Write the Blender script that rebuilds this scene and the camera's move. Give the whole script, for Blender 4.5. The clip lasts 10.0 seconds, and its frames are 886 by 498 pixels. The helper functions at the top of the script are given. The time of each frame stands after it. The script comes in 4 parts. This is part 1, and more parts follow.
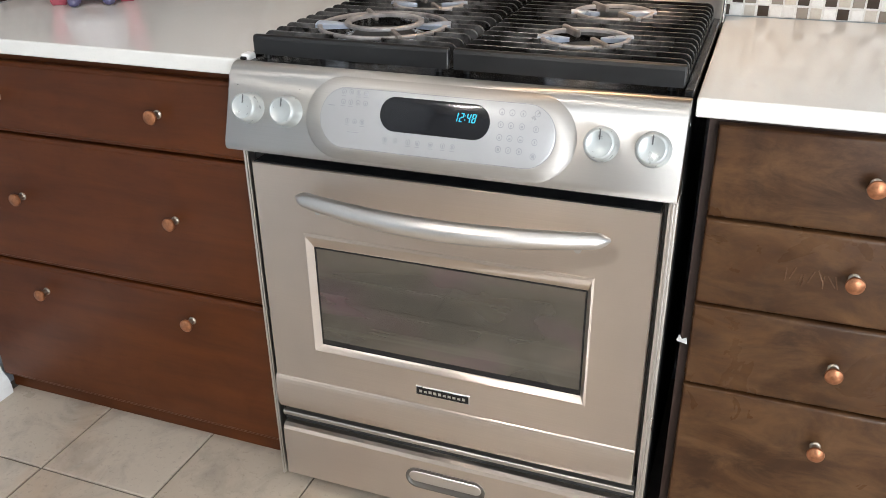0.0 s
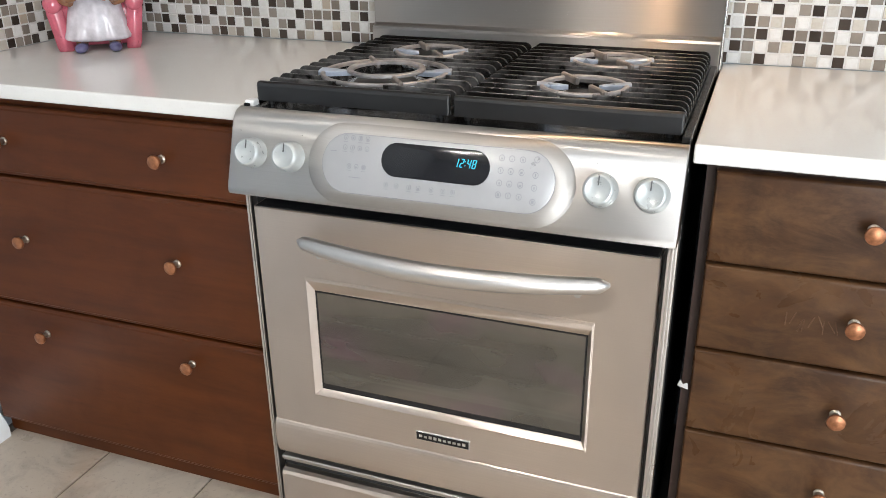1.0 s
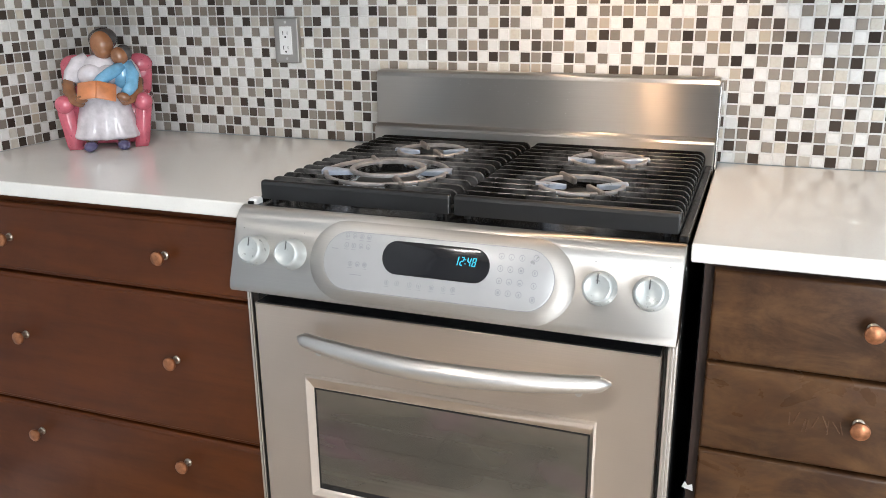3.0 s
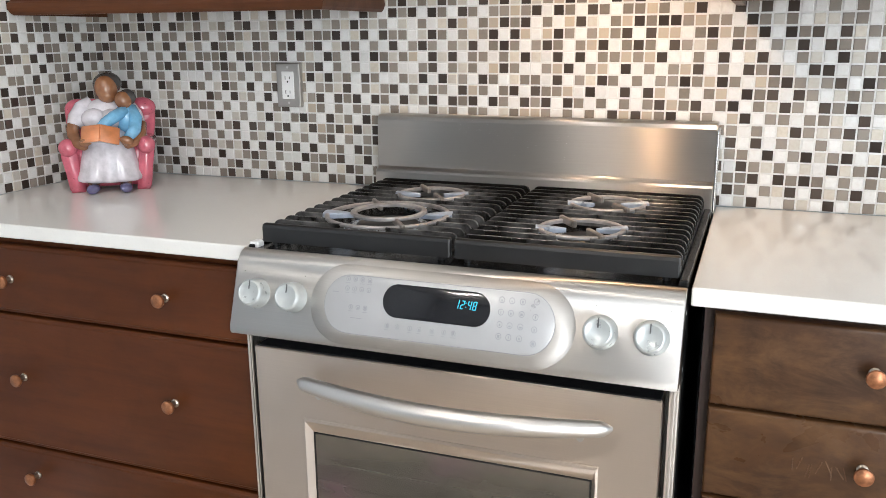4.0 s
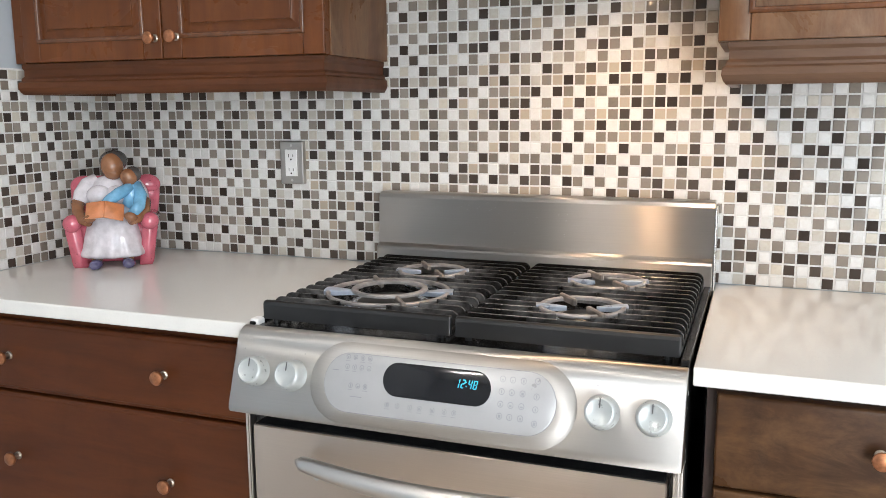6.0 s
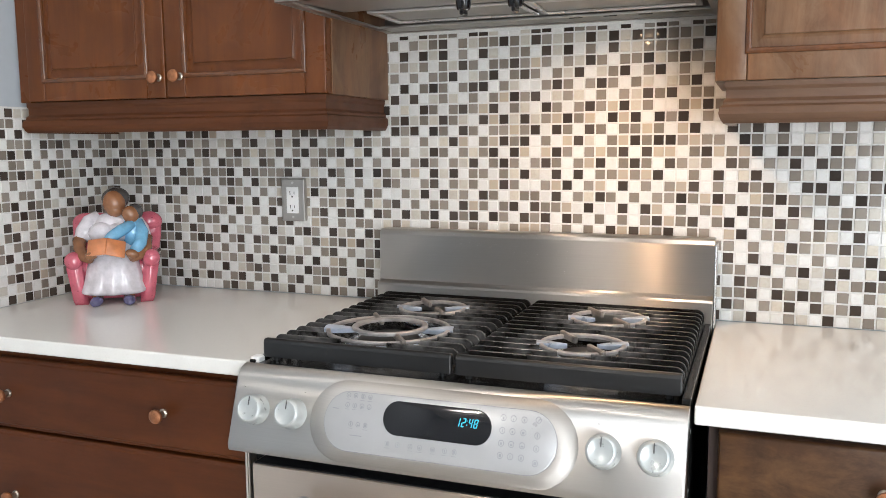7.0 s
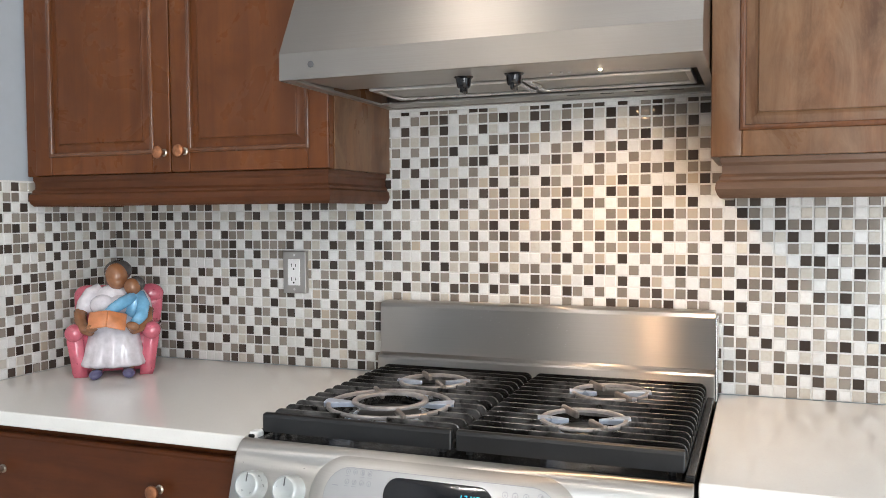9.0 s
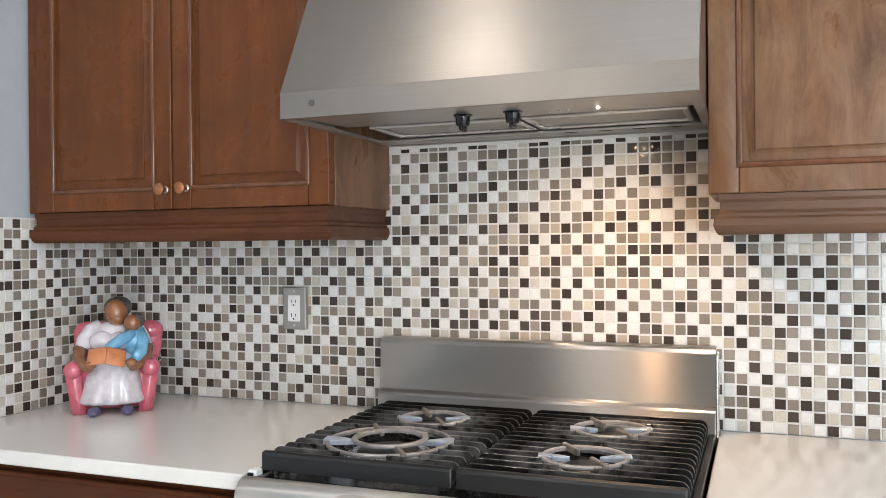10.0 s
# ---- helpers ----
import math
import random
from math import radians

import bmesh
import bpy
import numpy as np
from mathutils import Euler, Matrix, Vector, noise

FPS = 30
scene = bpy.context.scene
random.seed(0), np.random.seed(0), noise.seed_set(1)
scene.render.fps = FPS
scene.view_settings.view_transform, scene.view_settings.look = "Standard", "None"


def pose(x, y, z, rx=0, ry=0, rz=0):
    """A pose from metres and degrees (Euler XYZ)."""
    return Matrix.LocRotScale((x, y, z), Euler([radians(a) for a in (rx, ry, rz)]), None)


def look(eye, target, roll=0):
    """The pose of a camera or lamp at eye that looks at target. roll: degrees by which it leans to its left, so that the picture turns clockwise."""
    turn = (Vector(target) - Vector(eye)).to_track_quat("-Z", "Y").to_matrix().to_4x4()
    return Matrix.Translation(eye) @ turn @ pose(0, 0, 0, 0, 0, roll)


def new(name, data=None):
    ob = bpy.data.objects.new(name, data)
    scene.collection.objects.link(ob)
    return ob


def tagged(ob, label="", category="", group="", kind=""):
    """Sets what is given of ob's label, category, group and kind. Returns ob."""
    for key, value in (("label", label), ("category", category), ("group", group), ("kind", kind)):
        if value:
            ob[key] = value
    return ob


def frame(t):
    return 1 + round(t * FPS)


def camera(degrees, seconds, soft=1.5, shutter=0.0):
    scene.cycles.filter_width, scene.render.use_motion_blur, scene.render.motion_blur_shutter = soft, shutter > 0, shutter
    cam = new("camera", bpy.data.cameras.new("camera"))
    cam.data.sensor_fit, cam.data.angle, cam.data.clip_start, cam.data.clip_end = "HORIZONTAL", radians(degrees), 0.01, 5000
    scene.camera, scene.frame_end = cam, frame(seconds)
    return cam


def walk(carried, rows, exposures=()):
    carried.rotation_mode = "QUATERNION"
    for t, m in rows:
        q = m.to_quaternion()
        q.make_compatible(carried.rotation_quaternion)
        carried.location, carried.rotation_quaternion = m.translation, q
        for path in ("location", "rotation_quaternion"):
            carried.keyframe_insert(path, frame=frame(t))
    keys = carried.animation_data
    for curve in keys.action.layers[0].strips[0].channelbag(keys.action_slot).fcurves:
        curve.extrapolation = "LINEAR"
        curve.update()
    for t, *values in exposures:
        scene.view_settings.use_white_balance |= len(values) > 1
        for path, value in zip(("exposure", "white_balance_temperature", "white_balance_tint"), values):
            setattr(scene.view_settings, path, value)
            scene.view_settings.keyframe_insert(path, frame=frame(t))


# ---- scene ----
cam = camera(55.8, 10.0, soft=0.9)
PATH = [
    (0, (0.832, -1.855, 1.257), (0.199, -0.179, 0.368), -0.8),
    (0.5, (0.832, -1.857, 1.258), (0.191, -0.158, 0.422), -0.7),
    (1, (0.835, -1.858, 1.263), (0.185, -0.143, 0.465), -0.7),
    (1.5, (0.835, -1.86, 1.263), (0.178, -0.125, 0.515), -0.6),
    (2, (0.837, -1.86, 1.266), (0.17, -0.106, 0.574), -0.6),
    (2.5, (0.838, -1.86, 1.27), (0.165, -0.089, 0.628), -0.6),
    (4, (0.836, -1.864, 1.28), (0.153, -0.052, 0.78), -0.5),
    (4.5, (0.836, -1.866, 1.28), (0.15, -0.043, 0.823), -0.4),
    (5, (0.837, -1.866, 1.285), (0.147, -0.036, 0.87), -0.4),
    (5.5, (0.837, -1.866, 1.288), (0.143, -0.028, 0.915), -0.4),
    (7, (0.839, -1.87, 1.297), (0.138, -0.014, 1.047), -0.4),
    (7.5, (0.842, -1.869, 1.299), (0.136, -0.01, 1.089), -0.5),
    (8, (0.841, -1.872, 1.301), (0.136, -0.008, 1.13), -0.4),
    (8.5, (0.843, -1.873, 1.306), (0.135, -0.007, 1.173), -0.5),
    (9, (0.842, -1.876, 1.306), (0.135, -0.007, 1.22), -0.4),
    (9.5, (0.844, -1.874, 1.311), (0.134, -0.005, 1.265), -0.5),
    (10, (0.844, -1.88, 1.312), (0.137, -0.009, 1.306), -0.5),
]
walk(cam, [(t, look(eye, target, roll)) for t, eye, target, roll in PATH])

# ---- world, lamps, exposure ----
scene.view_settings.exposure = 0.13
world = bpy.data.worlds.new("sky")
scene.world = world
world.use_nodes = True
wn = world.node_tree
sky = wn.nodes.new("ShaderNodeTexSky")
sky.sky_type, sky.sun_disc = "NISHITA", False
sky.sun_elevation, sky.sun_rotation = radians(40), radians(150)
wn.links.new(sky.outputs[0], wn.nodes["Background"].inputs[0])
wn.nodes["Background"].inputs[1].default_value = 0.12


def lamp(name, kind, m, power, colour, label, size=0.1, size_y=None):
    data = bpy.data.lights.new(name, kind)
    data.energy, data.color = power, colour
    if kind == "AREA":
        data.shape = "RECTANGLE" if size_y else "DISK"
        data.size = size
        if size_y:
            data.size_y = size_y
    ob = new(name, data)
    ob.matrix_world = m
    return ob


# daylight through the window behind the camera and the glazed door at the side
lamp("window_daylight", "AREA", look((2.45, -3.86, 1.15), (0.6, 0, 1.0)), 84, (0.92, 0.96, 1.0), "", 1.28, 2.1)
lamp("door_daylight", "AREA", look((3.16, -1.9, 1.2), (0, -1.9, 1.0)), 22, (0.82, 0.92, 1.0), "", 1.5, 1.9)
# halogen in the hood; unseen ceiling pots: one implied by highlights, others added fill
halogen = lamp("hood_halogen", "SPOT", look((0.567, -0.33, 1.5600), (0.55, -0.15, 1.02)), 9.0, (1.0, 0.64, 0.36), "")
halogen.data.spot_size, halogen.data.spot_blend, halogen.data.shadow_soft_size = radians(138), 1.0, 0.009
# the 17 W pot is added to brighten the left side
POTS = [(0.05, -1.05, 3.6), (1.9, -1.4, 2.0), (0.0, -2.6, 17.0), (1.9, -2.8, 2.0)]
for px, py, watts in POTS:
    lamp("pot_and_fill_bulb", "AREA", look((px, py, 2.585), (px, py, 0)), watts, (1.0, 0.92, 0.84), "", 0.14)

# ---- materials ----


class Mat:
    """A node material with a short way to wire it."""

    def __init__(self, name, rough=0.5, metal=0.0, coat=0.0, spec=0.5):
        self.m = bpy.data.materials.new(name)
        self.m.use_nodes = True
        self.t = self.m.node_tree
        self.b = self.t.nodes["Principled BSDF"]
        self.b.inputs["Roughness"].default_value = rough
        self.b.inputs["Metallic"].default_value = metal
        self.b.inputs["Coat Weight"].default_value = coat
        self.b.inputs["Specular IOR Level"].default_value = spec

    def node(self, kind, **values):
        n = self.t.nodes.new(kind)
        for k, v in values.items():
            n.inputs[k].default_value = v
        return n

    def link(self, a, b):
        self.t.links.new(a, b)

    def coords(self, scale=(1, 1, 1), loc=None):
        g = self.node("ShaderNodeNewGeometry")
        mp = self.node("ShaderNodeMapping")
        mp.inputs["Scale"].default_value = scale
        if loc is None:
            self.link(g.outputs["Position"], mp.inputs["Vector"])
        else:
            add = self.node("ShaderNodeVectorMath")
            self.link(g.outputs["Position"], add.inputs[0])
            self.link(loc, add.inputs[1])
            self.link(add.outputs[0], mp.inputs["Vector"])
        return mp.outputs[0]

    def noise(self, vec, scale, detail=4.0, rough=0.55, distortion=0.0):
        n = self.node("ShaderNodeTexNoise", Scale=scale, Detail=detail, Roughness=rough, Distortion=distortion)
        self.link(vec, n.inputs["Vector"])
        return n.outputs["Fac"]

    def ramp(self, fac, stops):
        r = self.node("ShaderNodeValToRGB")
        while len(r.color_ramp.elements) < len(stops):
            r.color_ramp.elements.new(0.5)
        for e, (p, c) in zip(r.color_ramp.elements, stops):
            e.position, e.color = p, (*c, 1)
        self.link(fac, r.inputs[0])
        return r.outputs[0]

    def mix(self, fac, a, b, mode="MIX"):
        n = self.t.nodes.new("ShaderNodeMix")
        n.data_type, n.blend_type = "RGBA", mode
        for sock, v in ((n.inputs[0], fac), (n.inputs[6], a), (n.inputs[7], b)):
            if isinstance(v, (int, float)):
                sock.default_value = v
            elif isinstance(v, tuple):
                sock.default_value = (*v, 1)
            else:
                self.link(v, sock)
        return n.outputs[2]

    def math(self, op, a, b=0.0):
        n = self.node("ShaderNodeMath")
        n.operation = op
        for sock, v in ((n.inputs[0], a), (n.inputs[1], b)):
            if isinstance(v, (int, float)):
                sock.default_value = v
            else:
                self.link(v, sock)
        return n.outputs[0]

    def span(self, fac, lo, hi, a=0.0, b=1.0):
        n = self.node("ShaderNodeMapRange")
        n.inputs[1].default_value, n.inputs[2].default_value = a, b
        n.inputs[3].default_value, n.inputs[4].default_value = lo, hi
        self.link(fac, n.inputs[0])
        return n.outputs[0]

    def colour(self, c):
        if isinstance(c, tuple):
            self.b.inputs["Base Color"].default_value = (*c, 1)
        else:
            self.link(c, self.b.inputs["Base Color"])
        return self

    def set(self, name, sock):
        self.link(sock, self.b.inputs[name])
        return self

    def bump(self, h, strength=0.2, dist=0.001):
        n = self.node("ShaderNodeBump", Strength=strength, Distance=dist)
        self.link(h, n.inputs["Height"])
        self.link(n.outputs[0], self.b.inputs["Normal"])
        return self

    def piece_random(self):
        """One random number a piece, be it an object or an island of a mesh."""
        o = self.node("ShaderNodeObjectInfo")
        g = self.node("ShaderNodeNewGeometry")
        return self.math("FRACT", self.math("ADD", o.outputs["Random"], g.outputs["Random Per Island"]))


def steel(name, rough=0.3, tint=(0.60, 0.585, 0.56), scratch=(3, 30, 700), aniso=0.75, turn=0.25, relief=0.0):
    a = Mat(name, rough, 1.0)
    v = a.coords(scratch)
    fine = a.noise(v, 1.0, 3, 0.7)
    smear = a.noise(a.coords((3, 3, 3)), 1.6, 2, 0.5)
    tone = a.mix(a.span(smear, 0, 1, 0.3, 0.75), tint, tuple(c * 0.87 for c in tint))
    a.colour(a.mix(a.span(fine, 0, 0.5, 0.35, 0.7), tone, tuple(c * 0.86 for c in tint)))
    a.set("Roughness", a.math("ADD", a.span(smear, rough - 0.03, rough + 0.05, 0.25, 0.75), a.span(fine, -0.012, 0.012)))
    a.b.inputs["Anisotropic"].default_value = aniso
    a.b.inputs["Anisotropic Rotation"].default_value = turn
    tg = a.node("ShaderNodeTangent")
    tg.direction_type, tg.axis = "RADIAL", "Z"
    a.link(tg.outputs[0], a.b.inputs["Tangent"])
    if relief:
        a.bump(fine, relief, 0.0003)
    return a.m


def wood(name, dark, light, grain=(26, 26, 2.0), rough=0.3, blotch=0.5, coat=0.25, worn=None, rub=None):
    a = Mat(name, rough, 0.0, coat, 0.27)
    a.b.inputs["Coat Roughness"].default_value = 0.28
    o = a.node("ShaderNodeObjectInfo")
    shift = a.node("ShaderNodeVectorMath")
    shift.operation = "SCALE"
    shift.inputs[0].default_value = (3.1, 5.7, 1.3)
    a.link(o.outputs["Random"], shift.inputs["Scale"])
    v = a.coords(grain, shift.outputs[0])
    g1 = a.noise(v, 1.0, 6, 0.6, 0.7)
    g2 = a.noise(a.coords(tuple(k * 5 for k in grain)), 1.0, 3, 0.7)
    cloud = a.noise(a.coords((1, 1, 1), shift.outputs[0]), 7.0, 5, 0.62, 0.8)
    c = a.mix(a.span(g1, 0, 1, 0.3, 0.72), dark, light)
    c = a.mix(a.span(g2, 0.0, 0.35, 0.5, 0.8), c, tuple(k * 0.55 for k in dark))
    c = a.mix(a.span(cloud, 0.0, blotch, 0.45, 0.75), c, tuple(k * 0.6 for k in dark))
    if worn:
        wear = a.noise(a.coords(rub or tuple(k * 0.5 for k in grain), shift.outputs[0]), 1.0, 7, 0.72, 0.6)
        c = a.mix(a.span(wear, 0.0, 0.7, 0.44, 0.74), c, worn)
    a.colour(c)
    a.set("Roughness", a.span(cloud, rough - 0.07, rough + 0.16, 0.3, 0.75))
    a.bump(g2, 0.08, 0.0006)
    return a.m


def plain(name, c, rough=0.5, metal=0.0, var=0.12, scale=30.0, bump=0.05, coat=0.0, spec=0.5):
    a = Mat(name, rough, metal, coat, spec)
    n = a.noise(a.coords(), scale, 5, 0.6)
    a.colour(a.mix(a.span(n, 0, 1, 0.3, 0.7), tuple(k * (1 - var) for k in c), tuple(min(1, k * (1 + var)) for k in c)))
    a.set("Roughness", a.span(n, max(0.02, rough - 0.05), min(1, rough + 0.08), 0.3, 0.7))
    if bump:
        a.bump(n, bump, 0.0008)
    return a.m


def tile_mat(name, stops, rough, vein=0.0, coat=0.0, spec=0.5, bump=0.06):
    a = Mat(name, rough, 0.0, coat, spec)
    r = a.piece_random()
    c = a.ramp(r, stops)
    cloud = a.noise(a.coords(), 95.0, 5, 0.65, 0.6)
    fine = a.noise(a.coords(), 480.0, 3, 0.7)
    c = a.mix(a.span(cloud, 0, vein, 0.42, 0.68), c, (0.40, 0.33, 0.25))
    c = a.mix(a.span(fine, 0.0, 0.10, 0.5, 0.8), c, (0.12, 0.10, 0.08))
    a.colour(c)
    a.set("Roughness", a.span(cloud, rough - 0.03, rough + 0.05, 0.3, 0.7))
    if bump:
        a.bump(cloud, bump, 0.0008)
    return a.m


STEEL = steel("brushed_steel", 0.36, (0.56, 0.54, 0.515), aniso=0.9)
STEEL_BEZEL = steel("satin_steel_bezel", 0.54, (0.54, 0.52, 0.495), aniso=0.6)
STEEL_DOOR = steel("brushed_steel_door", 0.34, (0.75, 0.655, 0.58), aniso=0.93)
STEEL_GUARD = steel("brushed_steel_guard", 0.36, (0.55, 0.52, 0.49), aniso=1.0)
STEEL_HOOD = steel("brushed_steel_hood", 0.46, (0.44, 0.41, 0.38), aniso=0.75)
STEEL_SATIN = steel("satin_steel", 0.28, (0.76, 0.745, 0.73), (9, 9, 9), 0.0, 0.0, 0.0)
STEEL_HANDLE = steel("satin_steel_handle", 0.34, (0.76, 0.735, 0.71), (9, 9, 9), 0.0, 0.0, 0.0)
STEEL_DULL = steel("dull_steel", 0.42, (0.50, 0.48, 0.45), (20, 20, 20), 0.0, 0.0, 0.0)
STEEL_DARK = steel("recess_shade_steel", 0.42, (0.22, 0.21, 0.20), (20, 20, 20), 0.0, 0.0, 0.0)
WOOD_BASE = wood("stained_cherry", (0.062, 0.0156, 0.0032), (0.104, 0.0280, 0.0058), (2.4, 18, 18), 0.36, 0.28, 0.06)
WOOD_RIGHT = wood("worn_stained_cherry", (0.040, 0.0160, 0.0060), (0.076, 0.0330, 0.0125), (5.0, 20, 20), 0.30, 0.95, 0.14, (0.150, 0.077, 0.034), (7, 9, 16))
WOOD_UP = wood("stained_maple", (0.098, 0.0300, 0.0078), (0.168, 0.0535, 0.0140), (24, 24, 2.0), 0.28, 0.6, 0.15)
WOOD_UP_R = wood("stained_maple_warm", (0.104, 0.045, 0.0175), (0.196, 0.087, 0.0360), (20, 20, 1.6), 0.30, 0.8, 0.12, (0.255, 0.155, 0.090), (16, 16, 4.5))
WOOD_RAIL = wood("stained_maple_rail", (0.064, 0.0200, 0.0064), (0.112, 0.037, 0.0120), (2.0, 24, 24), 0.36, 0.5, 0.06)
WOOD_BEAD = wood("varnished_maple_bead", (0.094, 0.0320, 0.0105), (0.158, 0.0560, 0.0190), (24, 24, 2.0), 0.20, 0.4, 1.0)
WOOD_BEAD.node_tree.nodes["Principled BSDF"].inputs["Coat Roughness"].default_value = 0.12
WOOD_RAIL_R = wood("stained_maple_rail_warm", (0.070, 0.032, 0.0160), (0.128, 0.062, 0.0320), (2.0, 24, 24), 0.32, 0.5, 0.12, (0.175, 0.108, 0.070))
DARK_WOOD = plain("dark_cabinet_frame", (0.030, 0.013, 0.008), 0.5)
q = Mat("white_quartz", 0.14, 0.0, 0.0, 0.5)
qf = q.noise(q.coords(), 260.0, 4, 0.7)
qc = q.noise(q.coords(), 14.0, 5, 0.6)
qm = q.mix(q.span(qf, 0.0, 0.35, 0.55, 0.72), (0.76, 0.75, 0.72), (0.60, 0.585, 0.55))
q.colour(q.mix(q.span(qc, 0, 0.5, 0.4, 0.7), qm, (0.70, 0.69, 0.665)))
q.set("Roughness", q.span(qc, 0.10, 0.20, 0.35, 0.65))
QUARTZ = q.m
BLACK = plain("black_enamel", (0.006, 0.006, 0.0065), 0.2, 0, 0.3, 60, 0.03, spec=0.35)
IRON = plain("black_cast_iron", (0.0085, 0.0088, 0.0095), 0.34, 0, 0.4, 9, 0.0, spec=0.55)


def heat_worn_bars(spots):
    """Black iron that has burnt to grey round the burners."""
    a = Mat("heat_greyed_bar_iron", 0.24, 0.0, 0.0, 0.45)
    g_ = a.node("ShaderNodeNewGeometry")
    total = None
    for x, y, r in spots:
        d = a.node("ShaderNodeVectorMath")
        d.operation = "DISTANCE"
        a.link(g_.outputs["Position"], d.inputs[0])
        d.inputs[1].default_value = (x, y, 0.95)
        f_ = a.span(d.outputs["Value"], 1.0, 0.0, r * 0.75, r * 1.95)
        total = f_ if total is None else a.math("MAXIMUM", total, f_)
    n = a.noise(a.coords(), 22.0, 4, 0.6, 0.5)
    total = a.math("MULTIPLY", total, a.span(n, 0.0, 0.8, 0.36, 0.66))
    a.colour(a.mix(total, (0.010, 0.0090, 0.0082), (0.30, 0.292, 0.29)))
    return a.m


IRON_WORN = plain("heat_worn_iron", (0.31, 0.292, 0.29), 0.36, 0.25, 0.5, 26, 0.03)
IRON_BROWN = plain("brown_burnt_iron", (0.23, 0.20, 0.18), 0.36, 0.3, 0.5, 40, 0.03)
# bluish window reflection on the broad fingers is put into this colour
IRON_BLUE = plain("blue_sheen_iron", (0.36, 0.41, 0.50), 0.30, 0.25, 0.35, 26, 0.0)
BURNER_METAL = plain("burner_aluminium", (0.66, 0.74, 0.86), 0.26, 0.8, 0.2, 60, 0.05)
BLACK_SIDE = plain("black_side_panel", (0.008, 0.008, 0.009), 0.4)
PANEL_PLASTIC = plain("silver_touch_panel", (0.41, 0.41, 0.415), 0.32, 0.25, 0.04, 20, 0.0)
KNOB_PLASTIC = plain("silver_knob", (0.47, 0.50, 0.50), 0.30, 0.35, 0.06, 60, 0.02)
DISPLAY = plain("black_display", (0.010, 0.010, 0.012), 0.10, 0, 0.2, 30, 0.0)
MARK = plain("grey_print", (0.285, 0.29, 0.305), 0.5, 0, 0.05, 30, 0.0)
MARK_DARK = plain("dark_print", (0.08, 0.08, 0.085), 0.5, 0, 0.05, 30, 0.0)
WHITE_PLASTIC = plain("white_plastic", (0.78, 0.78, 0.77), 0.35, 0, 0.03, 30, 0.0)
COPPER = plain("antique_copper", (0.36, 0.150, 0.072), 0.33, 0.65, 0.35, 120, 0.05)
COPPER_STEM = plain("worn_nickel_stem", (0.42, 0.37, 0.31), 0.32, 0.95, 0.2, 120, 0.05)
GROUT = plain("white_grout", (0.66, 0.65, 0.63), 0.85, 0, 0.08, 200, 0.1)
FLOOR_GROUT = plain("floor_grout", (0.17, 0.145, 0.12), 0.9, 0, 0.15, 200, 0.1)
PAINT = plain("grey_wall_paint", (0.41, 0.45, 0.49), 0.6, 0, 0.03, 25, 0.02)
CEILING = plain("white_ceiling_paint", (0.78, 0.78, 0.77), 0.8, 0, 0.03, 40, 0.03)
TRIM_WHITE = plain("white_trim_paint", (0.76, 0.77, 0.78), 0.35, 0, 0.03, 25, 0.0)
SLOT = plain("dark_slot", (0.012, 0.012, 0.012), 0.6, 0, 0.1, 30, 0.0)

TILE_MATS = [
    tile_mat("white_marble_tile", [(0.0, (0.69, 0.68, 0.66)), (0.5, (0.75, 0.745, 0.73)), (1.0, (0.63, 0.62, 0.60))], 0.30, 0.16),
    tile_mat("pale_stone_tile", [(0.0, (0.56, 0.53, 0.47)), (0.5, (0.48, 0.45, 0.40)), (1.0, (0.60, 0.545, 0.46))], 0.34, 0.35),
    tile_mat("taupe_glass_tile", [(0.0, (0.175, 0.148, 0.124)), (0.5, (0.225, 0.192, 0.162)), (1.0, (0.280, 0.248, 0.215))], 0.13, 0.12, 0.0, 0.27, 0.02),
    tile_mat("dark_glass_tile", [(0.0, (0.036, 0.027, 0.022)), (0.5, (0.056, 0.042, 0.034)), (1.0, (0.086, 0.068, 0.056))], 0.055, 0.0, 0.0, 0.32, 0.02),
    tile_mat("honey_stone_tile", [(0.0, (0.44, 0.365, 0.28)), (0.5, (0.38, 0.315, 0.25)), (1.0, (0.46, 0.385, 0.29))], 0.36, 0.35),
]
ft = Mat("travertine_floor_tile", 0.35)
fr = ft.piece_random()
fa = ft.noise(ft.coords(), 5.5, 7, 0.62, 1.2)
fb = ft.noise(ft.coords(), 30.0, 5, 0.65)
fc = ft.ramp(fr, [(0.0, (0.47, 0.40, 0.32)), (0.5, (0.52, 0.45, 0.37)), (1.0, (0.45, 0.39, 0.325))])
fc = ft.mix(ft.span(fa, 0, 0.6, 0.50, 0.70), fc, (0.24, 0.205, 0.175))
fc = ft.mix(ft.span(fb, 0, 0.3, 0.5, 0.75), fc, (0.55, 0.49, 0.41))
fd = ft.noise(ft.coords((1, 1, 1)), 2.6, 5, 0.6, 0.5)
fc = ft.mix(ft.span(fd, 0, 0.55, 0.52, 0.68), fc, (0.43, 0.29, 0.19))
fe = ft.noise(ft.coords(), 75.0, 4, 0.7)
fc = ft.mix(ft.span(fe, 0, 0.45, 0.56, 0.72), fc, (0.22, 0.18, 0.15))
ft.colour(fc)
ft.set("Roughness", ft.span(fa, 0.25, 0.5, 0.3, 0.7))
ft.bump(fb, 0.12, 0.001)
FLOOR_TILE = ft.m

